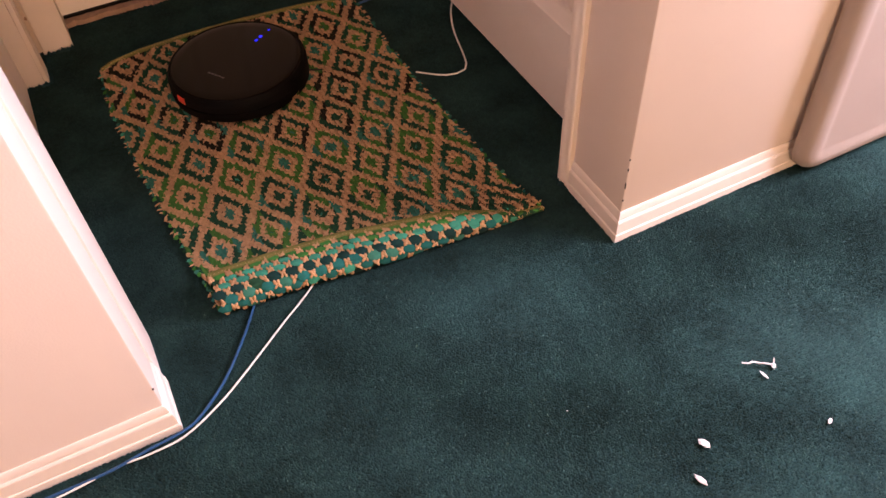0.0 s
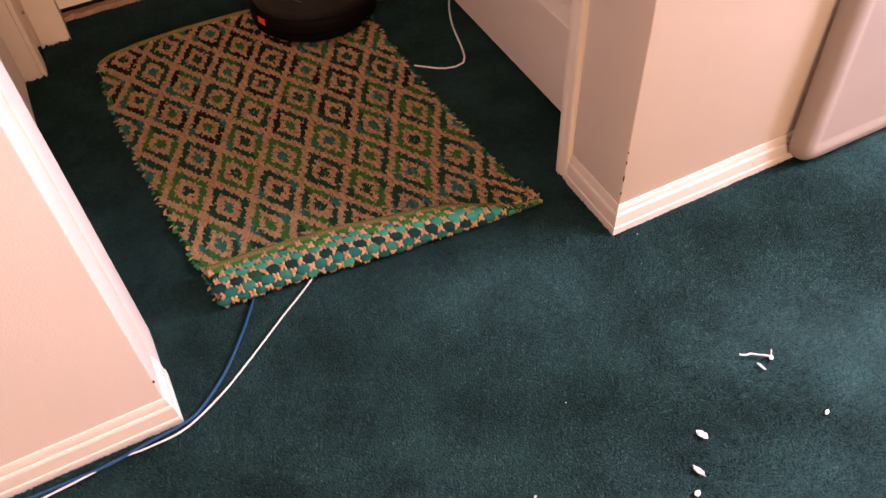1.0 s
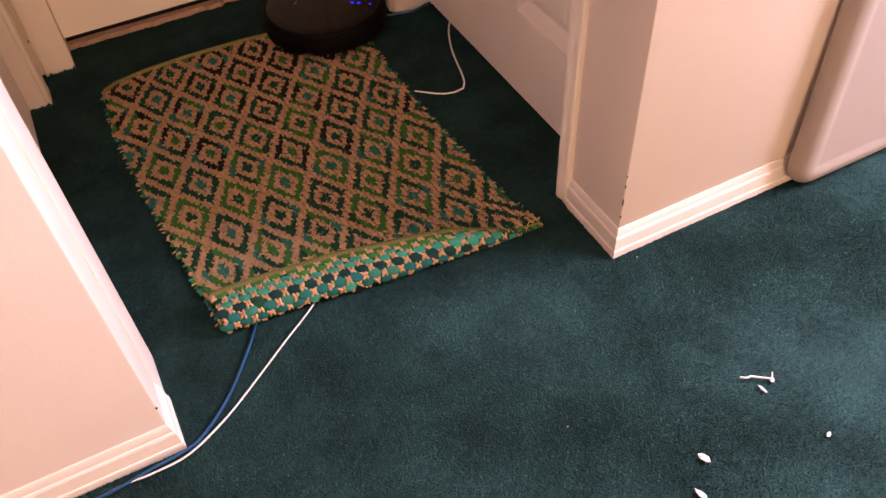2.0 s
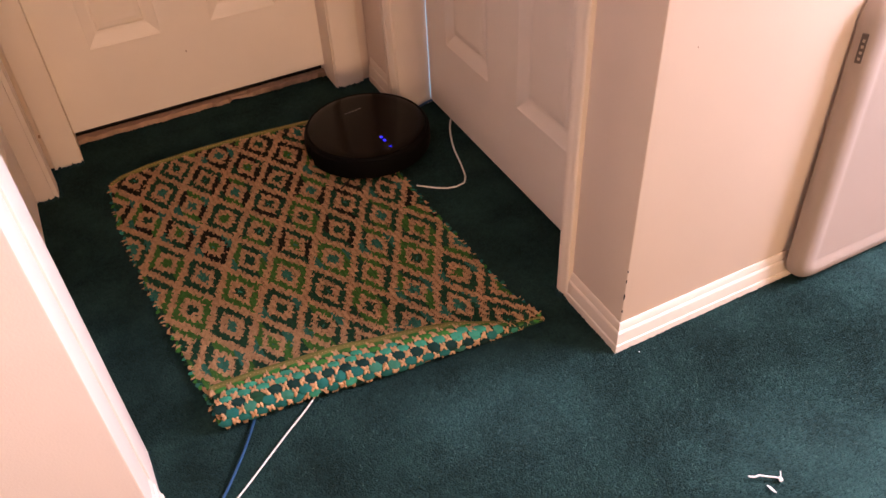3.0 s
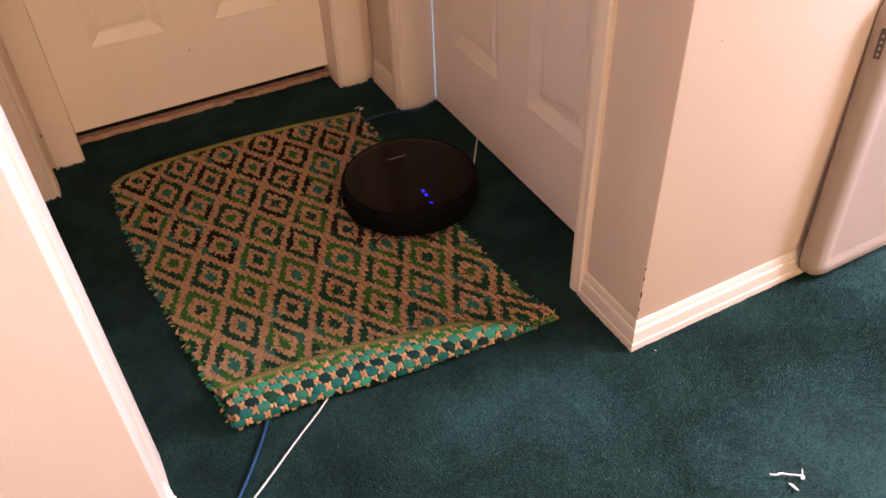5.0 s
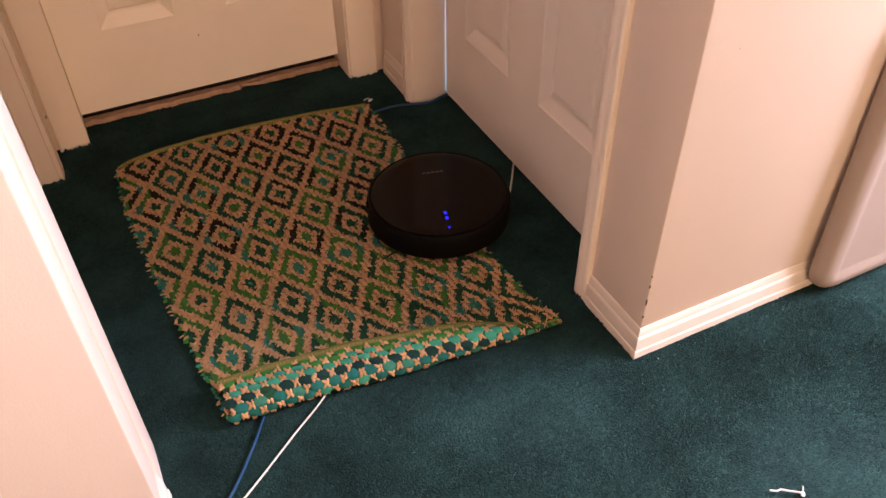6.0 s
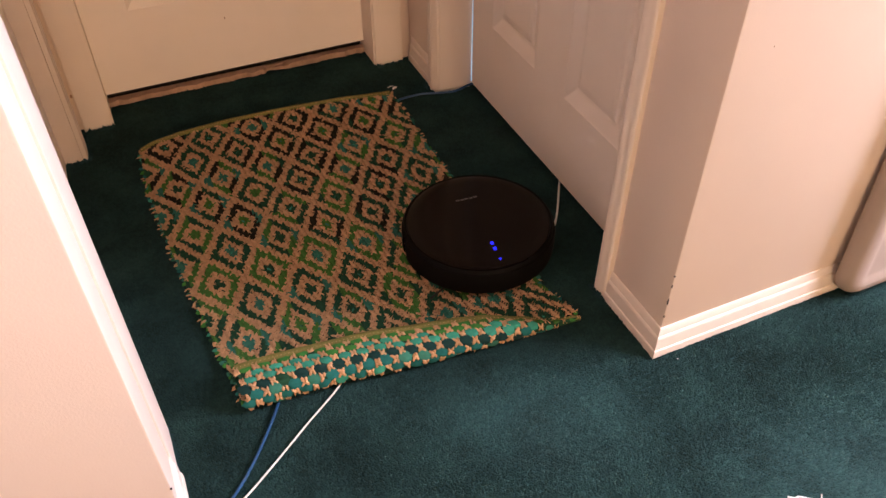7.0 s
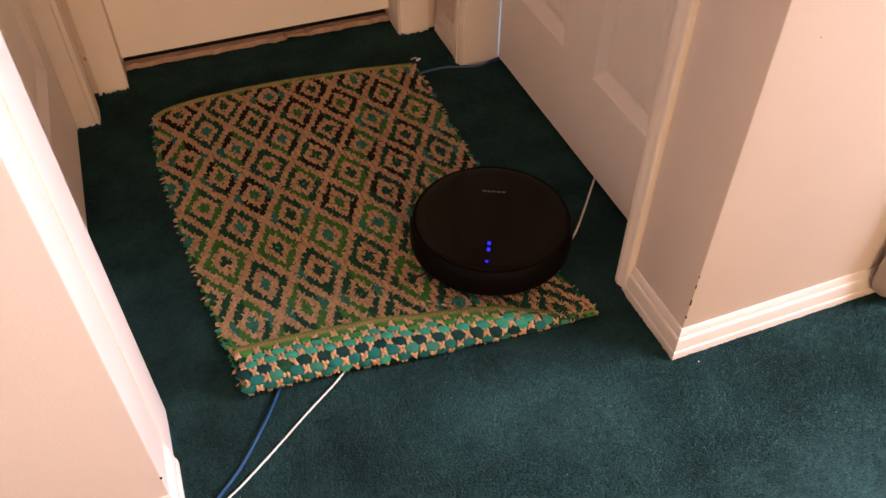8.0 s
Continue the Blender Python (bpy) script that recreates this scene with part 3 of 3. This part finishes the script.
    def place(u, away):
        """Point, axes and yarn size at a distance from the hem; None past the nose."""
        u = min(RW, max(0.0, u))
        run = from_hem(u)
        if not 0.0 <= away < run[-1]:
            return None
        k = next(i for i in range(WN) if run[i + 1] > away)
        w = 1.0 - (k + (away - run[k]) / max(1e-6, run[k + 1] - run[k])) / WN
        t = (flap_point(u, min(1.0, w + 0.04)) - flap_point(u, max(0.0, w - 0.04))).normalized()
        ex = Vector((1, -0.1, 0)).normalized()
        nrm = ex.cross(t).normalized()
        if nrm.z * 0.8 - nrm.y * 0.6 < 0:
            nrm = -nrm
        return flap_point(u, w), t, ex, nrm, max(0.35, min(1.0, run[-1] / 0.065))

    def jig(a=0.0012):
        return rng.uniform(-a, a)

    def yarn(u, away, k, half_l, half_w, tilt, lift, sink=0.001):
        """One float of yarn; tilt 0 runs across the rug, 90 degrees towards the hem."""
        at = place(u, away)
        if at is None:
            return
        p, t, ex, nrm, size = at
        half_l, half_w, lift = half_l * (0.4 + 0.6 * size), half_w * size, lift * size
        al = (ex * math.cos(tilt) + t * math.sin(tilt)) * half_l
        ac = (t * math.cos(tilt) - ex * math.sin(tilt)) * half_w
        puff(verts, faces, index, p - nrm * sink, al, ac, nrm * lift, k)

    ROW = 0.0165
    # from the hem down to the nose: leaf green, aqua, then the dark row and petrol rows rolling under
    tones = [(9, 1, 9), (8, 9, 5), (8, 5, 10), (7, 7, 7, 7, 2), (10, 10, 4), (10, 8, 10), (10, 4, 7), (10, 7, 7)]
    for r, tone in enumerate(tones):
        away = 0.008 + r * ROW
        for c in range(-1, cells + 1):
            u = (c + 0.5 + 0.5 * (r % 2)) * cell + jig(0.0012)
            if u > RW:
                continue
            hue = rng.choice(tone)
            if u > 0.0:
                yarn(u, away + jig(), hue, 0.0152, 0.0104, jig(0.25), 0.0046)
                yarn(u + jig(0.003), away + 0.004 + jig(), hue, 0.0115, 0.0046, jig(0.35), 0.0054)
            # strands crossing between this float and the next
            b = u + 0.5 * cell
            if rng.random() < 0.35:
                yarn(b + jig(0.0015), away + jig(0.001), 0, 0.0062 + jig(0.001), 0.0052, jig(0.6), 0.0062)
            for tilt, du, da in ((-1.08, 0.0032, -0.0044), (1.08, -0.0032, -0.0044), (-1.08, -0.0032, 0.0044), (1.08, 0.0032, 0.0044)):
                if rng.random() < 0.12:
                    continue
                yarn(b + du + jig(0.0008), away - da * 0.9 + jig(0.0008), 0, 0.0066 + jig(0.0015), 0.0033 + jig(0.0008), tilt + jig(0.45), 0.0058 + jig(0.0008))
    loops = mesh_object("flap_weave", verts, faces, YARNS, root, "chunky teal, dark and tan loops of the wrong side", smooth=True, index=index)
    tagged(loops, kind="stuff")

    # hem tapes
    def tape(points, wid, lab):
        v, f = [], []
        for i, (p, d) in enumerate(points):
            v.extend([p - d * wid * 0.5 - Vector((0, 0, 0.002)), p - d * wid * 0.4 + Vector((0, 0, 0.0028)), p + d * wid * 0.4 + Vector((0, 0, 0.0028)), p + d * wid * 0.5 - Vector((0, 0, 0.002))])
        for i in range(len(points) - 1):
            for k in range(4):
                a = 4 * i
                f.append((a + k, a + (k + 1) % 4, a + 4 + (k + 1) % 4, a + 4 + k))
        f += [(0, 1, 2, 3), tuple(len(v) - 4 + k for k in range(4))]
        return mesh_object("hem", v, f, OLIVE, root, lab, smooth=True)

    tape([(rug_top(RW * i / 70, 0.0) + Vector((0, -0.001, 0.0012)), Vector((0, 1, 0))) for i in range(71)], 0.017, "olive woven hem tape")
    tape([(flap_point(RW * i / 70, 1.0) + Vector((0, 0.006, -0.001)), Vector((0, 1, -0.25))) for i in range(71)], 0.020, "olive woven hem tape of the folded end")
    # stitching on the hem
    v, f, ix = [], [], []
    for i in range(88):
        u = RW * (i + 0.5) / 88
        for base_p in (rug_top(u, 0.0) + Vector((0, -0.001, 0.0036)), flap_point(u, 1.0) + Vector((0, 0.004, 0.0016))):
            puff(v, f, ix, base_p, Vector((0.0026, 0.0008, 0)), Vector((-0.0003, 0.0011, 0)), Vector((0, 0, 0.0012)), 0)
    tagged(mesh_object("hem_stitching", v, f, YARNS, root, "", smooth=True, index=ix), kind="stuff")

    # loops of weft yarn along both side edges
    v, f, ix = [], [], []
    for side in (0, 1):
        for k in range(64):
            s = (k + rng.uniform(0.1, 0.9)) / 64
            p = rug_top(RW * side, s)
            out = 1 if side else -1
            mat = rng.choice([2, 10, 4, 9, 0, 8, 4, 9])
            length = rng.uniform(0.005, 0.0115)
            d = Vector((out * math.cos(rng.uniform(-0.7, 0.7)), rng.uniform(-0.8, 0.8), 0)).normalized()
            puff(v, f, ix, p + d * length * 0.5 - Vector((0, 0, 0.005)), d * length, Vector((-d.y, d.x, 0)) * rng.uniform(0.0035, 0.0055), Vector((0, 0, rng.uniform(0.004, 0.008))), mat)
            if rng.random() < 0.35:
                d2 = Vector((out, rng.uniform(-0.9, 0.9), 0)).normalized()
                puff(v, f, ix, p + d2 * 0.008 - Vector((0, 0, 0.004)), d2 * rng.uniform(0.005, 0.009), Vector((-d2.y, d2.x, 0)) * 0.0016, Vector((0, 0, 0.003)), 0)
    tagged(mesh_object("edge_fringe", v, f, YARNS, root, "ragged yarn loops along the edge", smooth=True, index=ix), kind="stuff")
    return root


build_rug()


# ---- cables ----
blue = thing("blue_cable", "blue network cable running under the rug to the wall", "cable")
part("run", tube([(-0.95, 0.814, 0.003), (-0.55, 0.806, 0.003), (-0.30, 0.801, 0.003), (-0.217, 0.800, 0.004), (-0.159, 0.807, 0.005), (-0.094, 0.814, 0.005), (-0.06, 0.828, 0.004), (-0.006, 0.874, 0.004), (0.044, 0.935, 0.004), (0.09, 1.004, 0.003), (0.13, 1.08, 0.003)], 0.0027, 0.0027), BLUE, blue, smooth=True)
part("run", tube([(0.60, 1.83, 0.003), (0.654, 1.853, 0.003), (0.721, 1.857, 0.004), (0.767, 1.845, 0.004), (0.82, 1.832, 0.004), (0.873, 1.846, 0.004), (0.93, 1.8475, 0.004)], 0.0030, 0.0030), BLUE, blue, smooth=True)
white = thing("white_cable", "flat white cable, dragged along by the vacuum", "cable")
part("run", tube([(-0.95, 0.800, 0.002), (-0.55, 0.785, 0.002), (-0.303, 0.794, 0.003), (-0.206, 0.802, 0.004), (-0.156, 0.799, 0.005), (-0.092, 0.804, 0.005), (-0.022, 0.838, 0.004), (0.042, 0.881, 0.004), (0.129, 0.945, 0.004), (0.197, 0.994, 0.003), (0.26, 1.05, 0.003)], 0.0019, 0.0017), WHITE, white, smooth=True)
SEG, SEG_N = 0.025, 20
segments = []
seg_mesh = None
for k in range(SEG_N):
    if seg_mesh is None:
        bm = bmesh.new()
        bmesh.ops.create_icosphere(bm, subdivisions=2, radius=1.0)
        for vv in bm.verts:
            ax = vv.co.x
            vv.co = Vector((ax * 0.0025 + (SEG if ax > 0.001 else 0.0 if ax < -0.001 else SEG / 2), vv.co.y * 0.0025, vv.co.z * 0.0018))
        sg = part("segment", bm, WHITE, white, smooth=True)
        seg_mesh = sg.data
    else:
        sg = new("segment", seg_mesh)
        sg.parent = white
    segments.append(sg)


# ---- robot vacuum ----
def lathe(profile, steps=96, a0=0.0, a1=360.0):
    bm = bmesh.new()
    full = abs(a1 - a0) >= 360
    n = steps if full else steps + 1
    rings = []
    for k in range(n):
        a = radians(a0 + (a1 - a0) * k / steps)
        rings.append([bm.verts.new((r * math.cos(a), r * math.sin(a), z)) for r, z in profile])
    for k in range(steps):
        r0, r1 = rings[k], rings[(k + 1) % n]
        for i in range(len(profile) - 1):
            bm.faces.new((r0[i], r1[i], r1[i + 1], r0[i + 1]))
    bmesh.ops.remove_doubles(bm, verts=bm.verts[:], dist=1e-6)
    return bm


def disc(x, y, z, r, h=0.0006, steps=20):
    bm = bmesh.new()
    bmesh.ops.create_cone(bm, segments=steps, radius1=r, radius2=r * 0.92, depth=h, cap_ends=True, matrix=Matrix.Translation((x, y, z)))
    return bm


def robot():
    root = thing("robot_vacuum", "round black robot vacuum with blue lights and a red sticker", "vacuum cleaner")
    R = 0.1635
    part("body", lathe([(0.0, 0.012), (0.140, 0.012), (0.152, 0.016), (0.157, 0.022), (0.1575, 0.060), (0.155, 0.069), (0.148, 0.0725), (0.0, 0.0725)]), SHELL, root, smooth=True)
    part("lid", lathe([(0.0, 0.0765), (0.128, 0.0762), (0.144, 0.0752), (0.1500, 0.0735), (0.1503, 0.0705)]), LID, root, "glossy black lid", smooth=True)
    part("rim", lathe([(0.1508, 0.0700), (0.1522, 0.0742), (0.1550, 0.0742), (0.1575, 0.0715), (0.1585, 0.067)]), SHELL, root, smooth=True)
    part("bumper", lathe([(0.158, 0.018), (0.1625, 0.020), (R, 0.026), (R, 0.058), (0.1615, 0.066), (0.1565, 0.0695)], 72, 4, 176), SHELL, root, smooth=True)
    part("rear_shell", lathe([(0.157, 0.016), (0.1615, 0.020), (0.1625, 0.028), (0.1625, 0.040), (0.1600, 0.0415), (0.1600, 0.044), (0.1625, 0.0455), (0.1620, 0.058), (0.1600, 0.066), (0.1560, 0.0695)], 72, 185, 355), SHELL, root, smooth=True)
    for a in (0, 180):
        w = lathe([(0.0, -0.009), (0.024, -0.009), (0.026, -0.006), (0.026, 0.006), (0.024, 0.009), (0.0, 0.009)], 24)
        ww = part("wheel", w, RUBBER, root, smooth=True)
        ww.matrix_basis = pose(0.105 * math.cos(radians(a)), 0.0, 0.026, 0, 90, 0)
    c = part("caster", lathe([(0.0, -0.008), (0.012, -0.008), (0.013, 0.0), (0.012, 0.008), (0.0, 0.008)], 16), RUBBER, root, smooth=True)
    c.matrix_basis = pose(0, 0.115, 0.013, 0, 90, 0)
    brush = part("side_brush", box(-0.050, -0.002, 0.004, 0.050, 0.002, 0.006, 0.0006), RUBBER, root)
    brush.matrix_basis = pose(0.105, 0.100, 0.004, 0, 0, 30)
    # indicator lights along the axis
    for y in (0.079, 0.096):
        part("indicator", box(-0.0030, y - 0.0042, 0.0762, 0.0030, y + 0.0042, 0.0771), LED, root, "lit blue indicator")
    part("indicator", disc(0.001, 0.127, 0.0765, 0.0042, 0.0008, 3), LED, root, "lit blue triangular indicator")
    # maker's mark as plain bars
    for k in range(5):
        x = -0.020 + 0.010 * k
        part("mark", box(x - 0.0036, -0.0735 + 0.0008 * (k % 2), 0.0764, x + 0.0036, -0.0695 + 0.0008 * (k % 2), 0.0770), SILVER, root, "small grey printed mark")
    st = part("sticker", lathe([(0.1629, 0.046), (0.1633, 0.047), (0.1629, 0.0585), (0.1612, 0.0635)], 6, 252, 262), RED, root, "orange-red sticker on the rim")
    return root


vacuum = robot()


# ---- scraps on the carpet ----
def scrap(name, x, y, sx, sy, turn, label, seed, mat=PAPER):
    r = random.Random(seed)
    bm = bmesh.new()
    bmesh.ops.create_icosphere(bm, subdivisions=2, radius=1.0)
    for vv in bm.verts:
        k = 1 + 0.35 * noise.noise(vv.co * 1.7 + Vector((seed, 0, 0)))
        vv.co = Vector((vv.co.x * sx * k, vv.co.y * sy * k, (vv.co.z * 0.35 + 0.35 * noise.noise(vv.co * 2 + Vector((0, seed, 0)))) * min(sx, sy)))
    ob = part(name, bm, mat, None, label)
    ob.matrix_basis = pose(x, y, min(sx, sy) * 0.3 + 0.001, 0, 0, turn)
    return tagged(ob, category="scrap", group="white scraps on the carpet")


t = part("thread_scrap", tube([(0.803, 0.486, 0.004), (0.812, 0.479, 0.005), (0.819, 0.478, 0.006), (0.830, 0.470, 0.005), (0.838, 0.463, 0.007), (0.846, 0.457, 0.006)], 0.0019, 0.0015, 6, 0.004), PAPER, None, "curled white string scrap with a knotted end on the carpet", smooth=True)
tagged(t, category="scrap", group="white scraps on the carpet")
scrap("knot_scrap", 0.8475, 0.4565, 0.0062, 0.0042, 50, "small white knot of string on the carpet", 3)
t = part("string_end", tube([(0.846, 0.457, 0.006), (0.851, 0.462, 0.008), (0.854, 0.466, 0.009)], 0.0012, 0.0012, 6, 0.003), PAPER, None, "short white string end on the carpet", smooth=True)
tagged(t, category="scrap", group="white scraps on the carpet")
scrap("paper_scrap", 0.8215, 0.450, 0.0090, 0.0026, -82, "short white paper sliver on the carpet", 5)
scrap("paper_scrap", 0.855, 0.333, 0.0062, 0.0034, 20, "tiny white paper scrap on the carpet", 6)
scrap("paper_scrap", 0.651, 0.396, 0.0098, 0.0062, -60, "crumpled white paper scrap on the carpet", 7)
scrap("paper_scrap", 0.607, 0.349, 0.0118, 0.0046, -70, "torn pinkish-white paper scrap on the carpet", 8)
scrap("paper_scrap", 0.582, 0.320, 0.0060, 0.0046, 10, "small white paper scrap on the carpet", 9)
scrap("paper_scrap", 0.490, 0.549, 0.0012, 0.0010, 0, "white speck on the carpet", 10)
scrap("paper_scrap", 0.360, 0.432, 0.0026, 0.0020, 0, "white speck on the carpet", 12)
scrap("paper_scrap", 0.815, 0.800, 0.0012, 0.0010, 0, "white speck beside the skirting board", 13)
tagt = part("plastic_tag", tube([(0.652, 1.905, 0.016), (0.662, 1.912, 0.014), (0.672, 1.917, 0.010)], 0.0014, 0.0012, 6, 0.004), PAPER, None, "small pale plastic tag beside the rug's corner", smooth=True)
tagged(tagt, category="tag")
scrap("tag_end", 0.676, 1.919, 0.0088, 0.0046, 35, "flat pale end of a plastic tag", 14)


# ---- carpet pile ----
SWEEPS = ((0.82, 0.24, 0.26, 0.13, 0.0022), (1.02, 0.70, 0.34, 0.13, -0.0015), (1.10, 0.42, 0.12, 0.07, 0.0012), (0.66, 0.60, 0.20, 0.13, -0.0013), (0.34, 0.74, 0.13, 0.10, 0.0008), (0.88, 0.40, 0.10, 0.05, -0.0009))


def carpet_pile(x0, x1, y0, y1, pitch, seed):
    g = np.random.default_rng(seed)
    nx, ny = int((x1 - x0) / pitch), int((y1 - y0) / pitch)
    gx, gy = np.meshgrid(np.arange(nx), np.arange(ny), indexing="ij")
    px = x0 + (gx + 0.5 * (gy % 2) + g.uniform(-0.35, 0.35, gx.shape)) * pitch
    py = y0 + (gy + g.uniform(-0.35, 0.35, gx.shape)) * pitch
    px, py = px.ravel(), py.ravel()
    # leave out what lies under walls and doors
    keep = ~((py > WY - 0.012) & (px < LX + 0.010) & (py < 1.045)) & ~((py > WY - 0.012) & (px > RX - 0.012) & (py < 1.045))
    keep &= ~((px > 0.93)  & (py > 1.0)) & ~((px < -0.25) & (py > 1.0))
    keep &= ~((px > RX - 0.016) & (py > 1.85)) & ~((px < LXF + 0.012) & (py > 1.93)) & ~((py > DY) & ((px < -0.058) | (px > 0.672))) & (py < 2.15)
    px, py = px[keep], py[keep]
    n = len(px)
    # brushed patches lean the pile this way and that
    lean = np.zeros((n, 2))
    for _ in range(9):
        f, ph, ang = g.uniform(3, 22), g.uniform(0, 6.28), g.uniform(0, 6.28)
        w = np.sin(f * (px * np.cos(ang) + py * np.sin(ang)) + ph + 1.3 * np.sin(4 * px + 5 * py + ph))
        lean[:, 0] += w * g.uniform(-0.0008, 0.0008)
        lean[:, 1] += w * g.uniform(-0.0008, 0.0008)
    for cx, cy, rx, ry, amount in SWEEPS:
        lean[:, 0] += amount * np.exp(-((px - cx) / rx) ** 2 - ((py - cy) / ry) ** 2)
    lean += g.normal(0, 0.0010, (n, 2))
    h = g.uniform(0.0036, 0.0049, n)
    turn = g.uniform(0, 6.28, n)
    rad = pitch * g.uniform(0.95, 1.25, n)
    v = np.zeros((n, 4, 3))
    for k in range(3):
        a = turn + k * 2.0944
        v[:, k, 0] = px + rad * np.cos(a)
        v[:, k, 1] = py + rad * np.sin(a)
        v[:, k, 2] = FLOOR_Z - 0.0005
    v[:, 3, 0] = px + lean[:, 0]
    v[:, 3, 1] = py + lean[:, 1]
    v[:, 3, 2] = FLOOR_Z + h
    idx = np.arange(n)[:, None, None] * 4 + np.array([[0, 1, 3], [1, 2, 3], [2, 0, 3]])[None]
    me = bpy.data.meshes.new("pile")
    me.vertices.add(n * 4)
    me.vertices.foreach_set("co", v.ravel())
    me.loops.add(n * 9)
    me.loops.foreach_set("vertex_index", idx.ravel().astype(np.int32))
    me.polygons.add(n * 3)
    me.polygons.foreach_set("loop_start", (np.arange(n * 3) * 3).astype(np.int32))
    me.materials.append(PILE)
    me.polygons.foreach_set("use_smooth", np.ones(n * 3, dtype=bool))
    me.update(calc_edges=True)
    ob = new("pile", me)
    ob.parent = floor
    return tagged(ob, "short dense teal carpet pile with brushed patches", kind="stuff")


carpet_pile(-0.50, 1.80, 0.05, 2.16, 0.0041, 3)


# ---- what moves ----
def chain(points):
    """Joints of the dragged cable, SEG apart along a line that starts past the door."""
    line = smooth_line([(x, y, 0) for x, y in points], 0.002)
    out = [line[0]]
    for p in line[1:]:
        while np.linalg.norm(p - out[-1]) >= SEG and len(out) <= SEG_N:
            d = p - out[-1]
            out.append(out[-1] + d / np.linalg.norm(d) * SEG)
    while len(out) <= SEG_N:
        d = out[-1] - out[-2]
        out.append(out[-1] + d)
    return out


CABLE = [
    (0.0, [(0.93, 1.790), (0.868, 1.710), (0.827, 1.615), (0.801, 1.512), (0.785, 1.465), (0.764, 1.450), (0.721, 1.459), (0.66, 1.510), (0.58, 1.57), (0.50, 1.63)]),
    (3.6, [(0.93, 1.790), (0.868, 1.710), (0.827, 1.615), (0.801, 1.512), (0.785, 1.465), (0.764, 1.450), (0.721, 1.459), (0.66, 1.510), (0.58, 1.57), (0.50, 1.63)]),
    (4.0, [(0.93, 1.785), (0.868, 1.708), (0.827, 1.615), (0.801, 1.512), (0.785, 1.465), (0.764, 1.452), (0.725, 1.464), (0.66, 1.515), (0.58, 1.57), (0.50, 1.62)]),
    (4.2, [(0.93, 1.780), (0.870, 1.700), (0.825, 1.610), (0.800, 1.520), (0.783, 1.470), (0.764, 1.462), (0.72, 1.480), (0.65, 1.520), (0.56, 1.56)]),
    (4.5, [(0.93, 1.765), (0.873, 1.688), (0.818, 1.604), (0.770, 1.540), (0.70, 1.500), (0.60, 1.500), (0.45, 1.52)]),
    (4.7, [(0.93, 1.740), (0.874, 1.663), (0.820, 1.580), (0.760, 1.500), (0.69, 1.470), (0.59, 1.475), (0.45, 1.50)]),
    (5.8, [(0.93, 1.550), (0.877, 1.481), (0.829, 1.419), (0.770, 1.350), (0.70, 1.320), (0.60, 1.330), (0.45, 1.37)]),
    (6.0, [(0.93, 1.545), (0.879, 1.470), (0.825, 1.391), (0.760, 1.310), (0.69, 1.290), (0.60, 1.310), (0.45, 1.35)]),
    (6.5, [(0.93, 1.465), (0.877, 1.393), (0.823, 1.318), (0.745, 1.212), (0.68, 1.200), (0.59, 1.240), (0.45, 1.30)]),
    (7.0, [(0.93, 1.440), (0.877, 1.357), (0.800, 1.240), (0.740, 1.190), (0.66, 1.180), (0.57, 1.220), (0.45, 1.27)]),
    (7.5, [(0.93, 1.378), (0.878, 1.319), (0.791, 1.226), (0.730, 1.180), (0.65, 1.170), (0.56, 1.210), (0.45, 1.26)]),
    (8.0, [(0.93, 1.372), (0.876, 1.309), (0.756, 1.171), (0.700, 1.145), (0.62, 1.150), (0.53, 1.190), (0.45, 1.24)]),
]

ROBOT = [
    (0.0, 0.278, 1.654, -55.5), (0.1, 0.322, 1.686, -55.5), (0.2, 0.363, 1.708, -55.5), (0.3, 0.388, 1.726, -55.5), (0.4, 0.407, 1.742, -56), (0.5, 0.424, 1.752, -56),
    (0.6, 0.445, 1.764, -56), (0.8, 0.492, 1.797, -57), (1.0, 0.535, 1.828, -58), (1.2, 0.574, 1.855, -59), (1.5, 0.595, 1.873, -75), (1.8, 0.598, 1.882, -104),
    (2.0, 0.582, 1.868, -127), (2.2, 0.584, 1.858, -149), (2.7, 0.612, 1.762, -171), (3.3, 0.627, 1.668, -182), (3.5, 0.624, 1.656, -189.5), (3.7, 0.615, 1.634, -189.5),
    (3.9, 0.611, 1.613, -190), (4.1, 0.614, 1.580, -190), (4.3, 0.610, 1.545, -187), (4.5, 0.605, 1.516, -186), (4.7, 0.604, 1.499, -184), (5.2, 0.612, 1.428, -182),
    (5.8, 0.621, 1.365, -183), (6.0, 0.617, 1.359, -195), (6.2, 0.611, 1.342, -192), (6.5, 0.605, 1.300, -189), (6.8, 0.600, 1.252, -187), (7.0, 0.598, 1.229, -185),
    (7.2, 0.598, 1.230, -191), (7.5, 0.597, 1.232, -215), (7.8, 0.583, 1.215, -212), (8.0, 0.577, 1.202, -207),
]


def motions():
    walk(vacuum, [(t, pose(x, y, 0.0145, 0, 0, a)) for t, x, y, a in ROBOT])
    joints = [(t, chain(p)) for t, p in CABLE]
    for k, sg in enumerate(segments):
        rows = []
        for t, j in joints:
            d = j[k + 1] - j[k]
            rows.append((t, pose(j[k][0], j[k][1], 0.0045, 0, 0, math.degrees(math.atan2(d[1], d[0])))))
        walk(sg, rows)


motions()
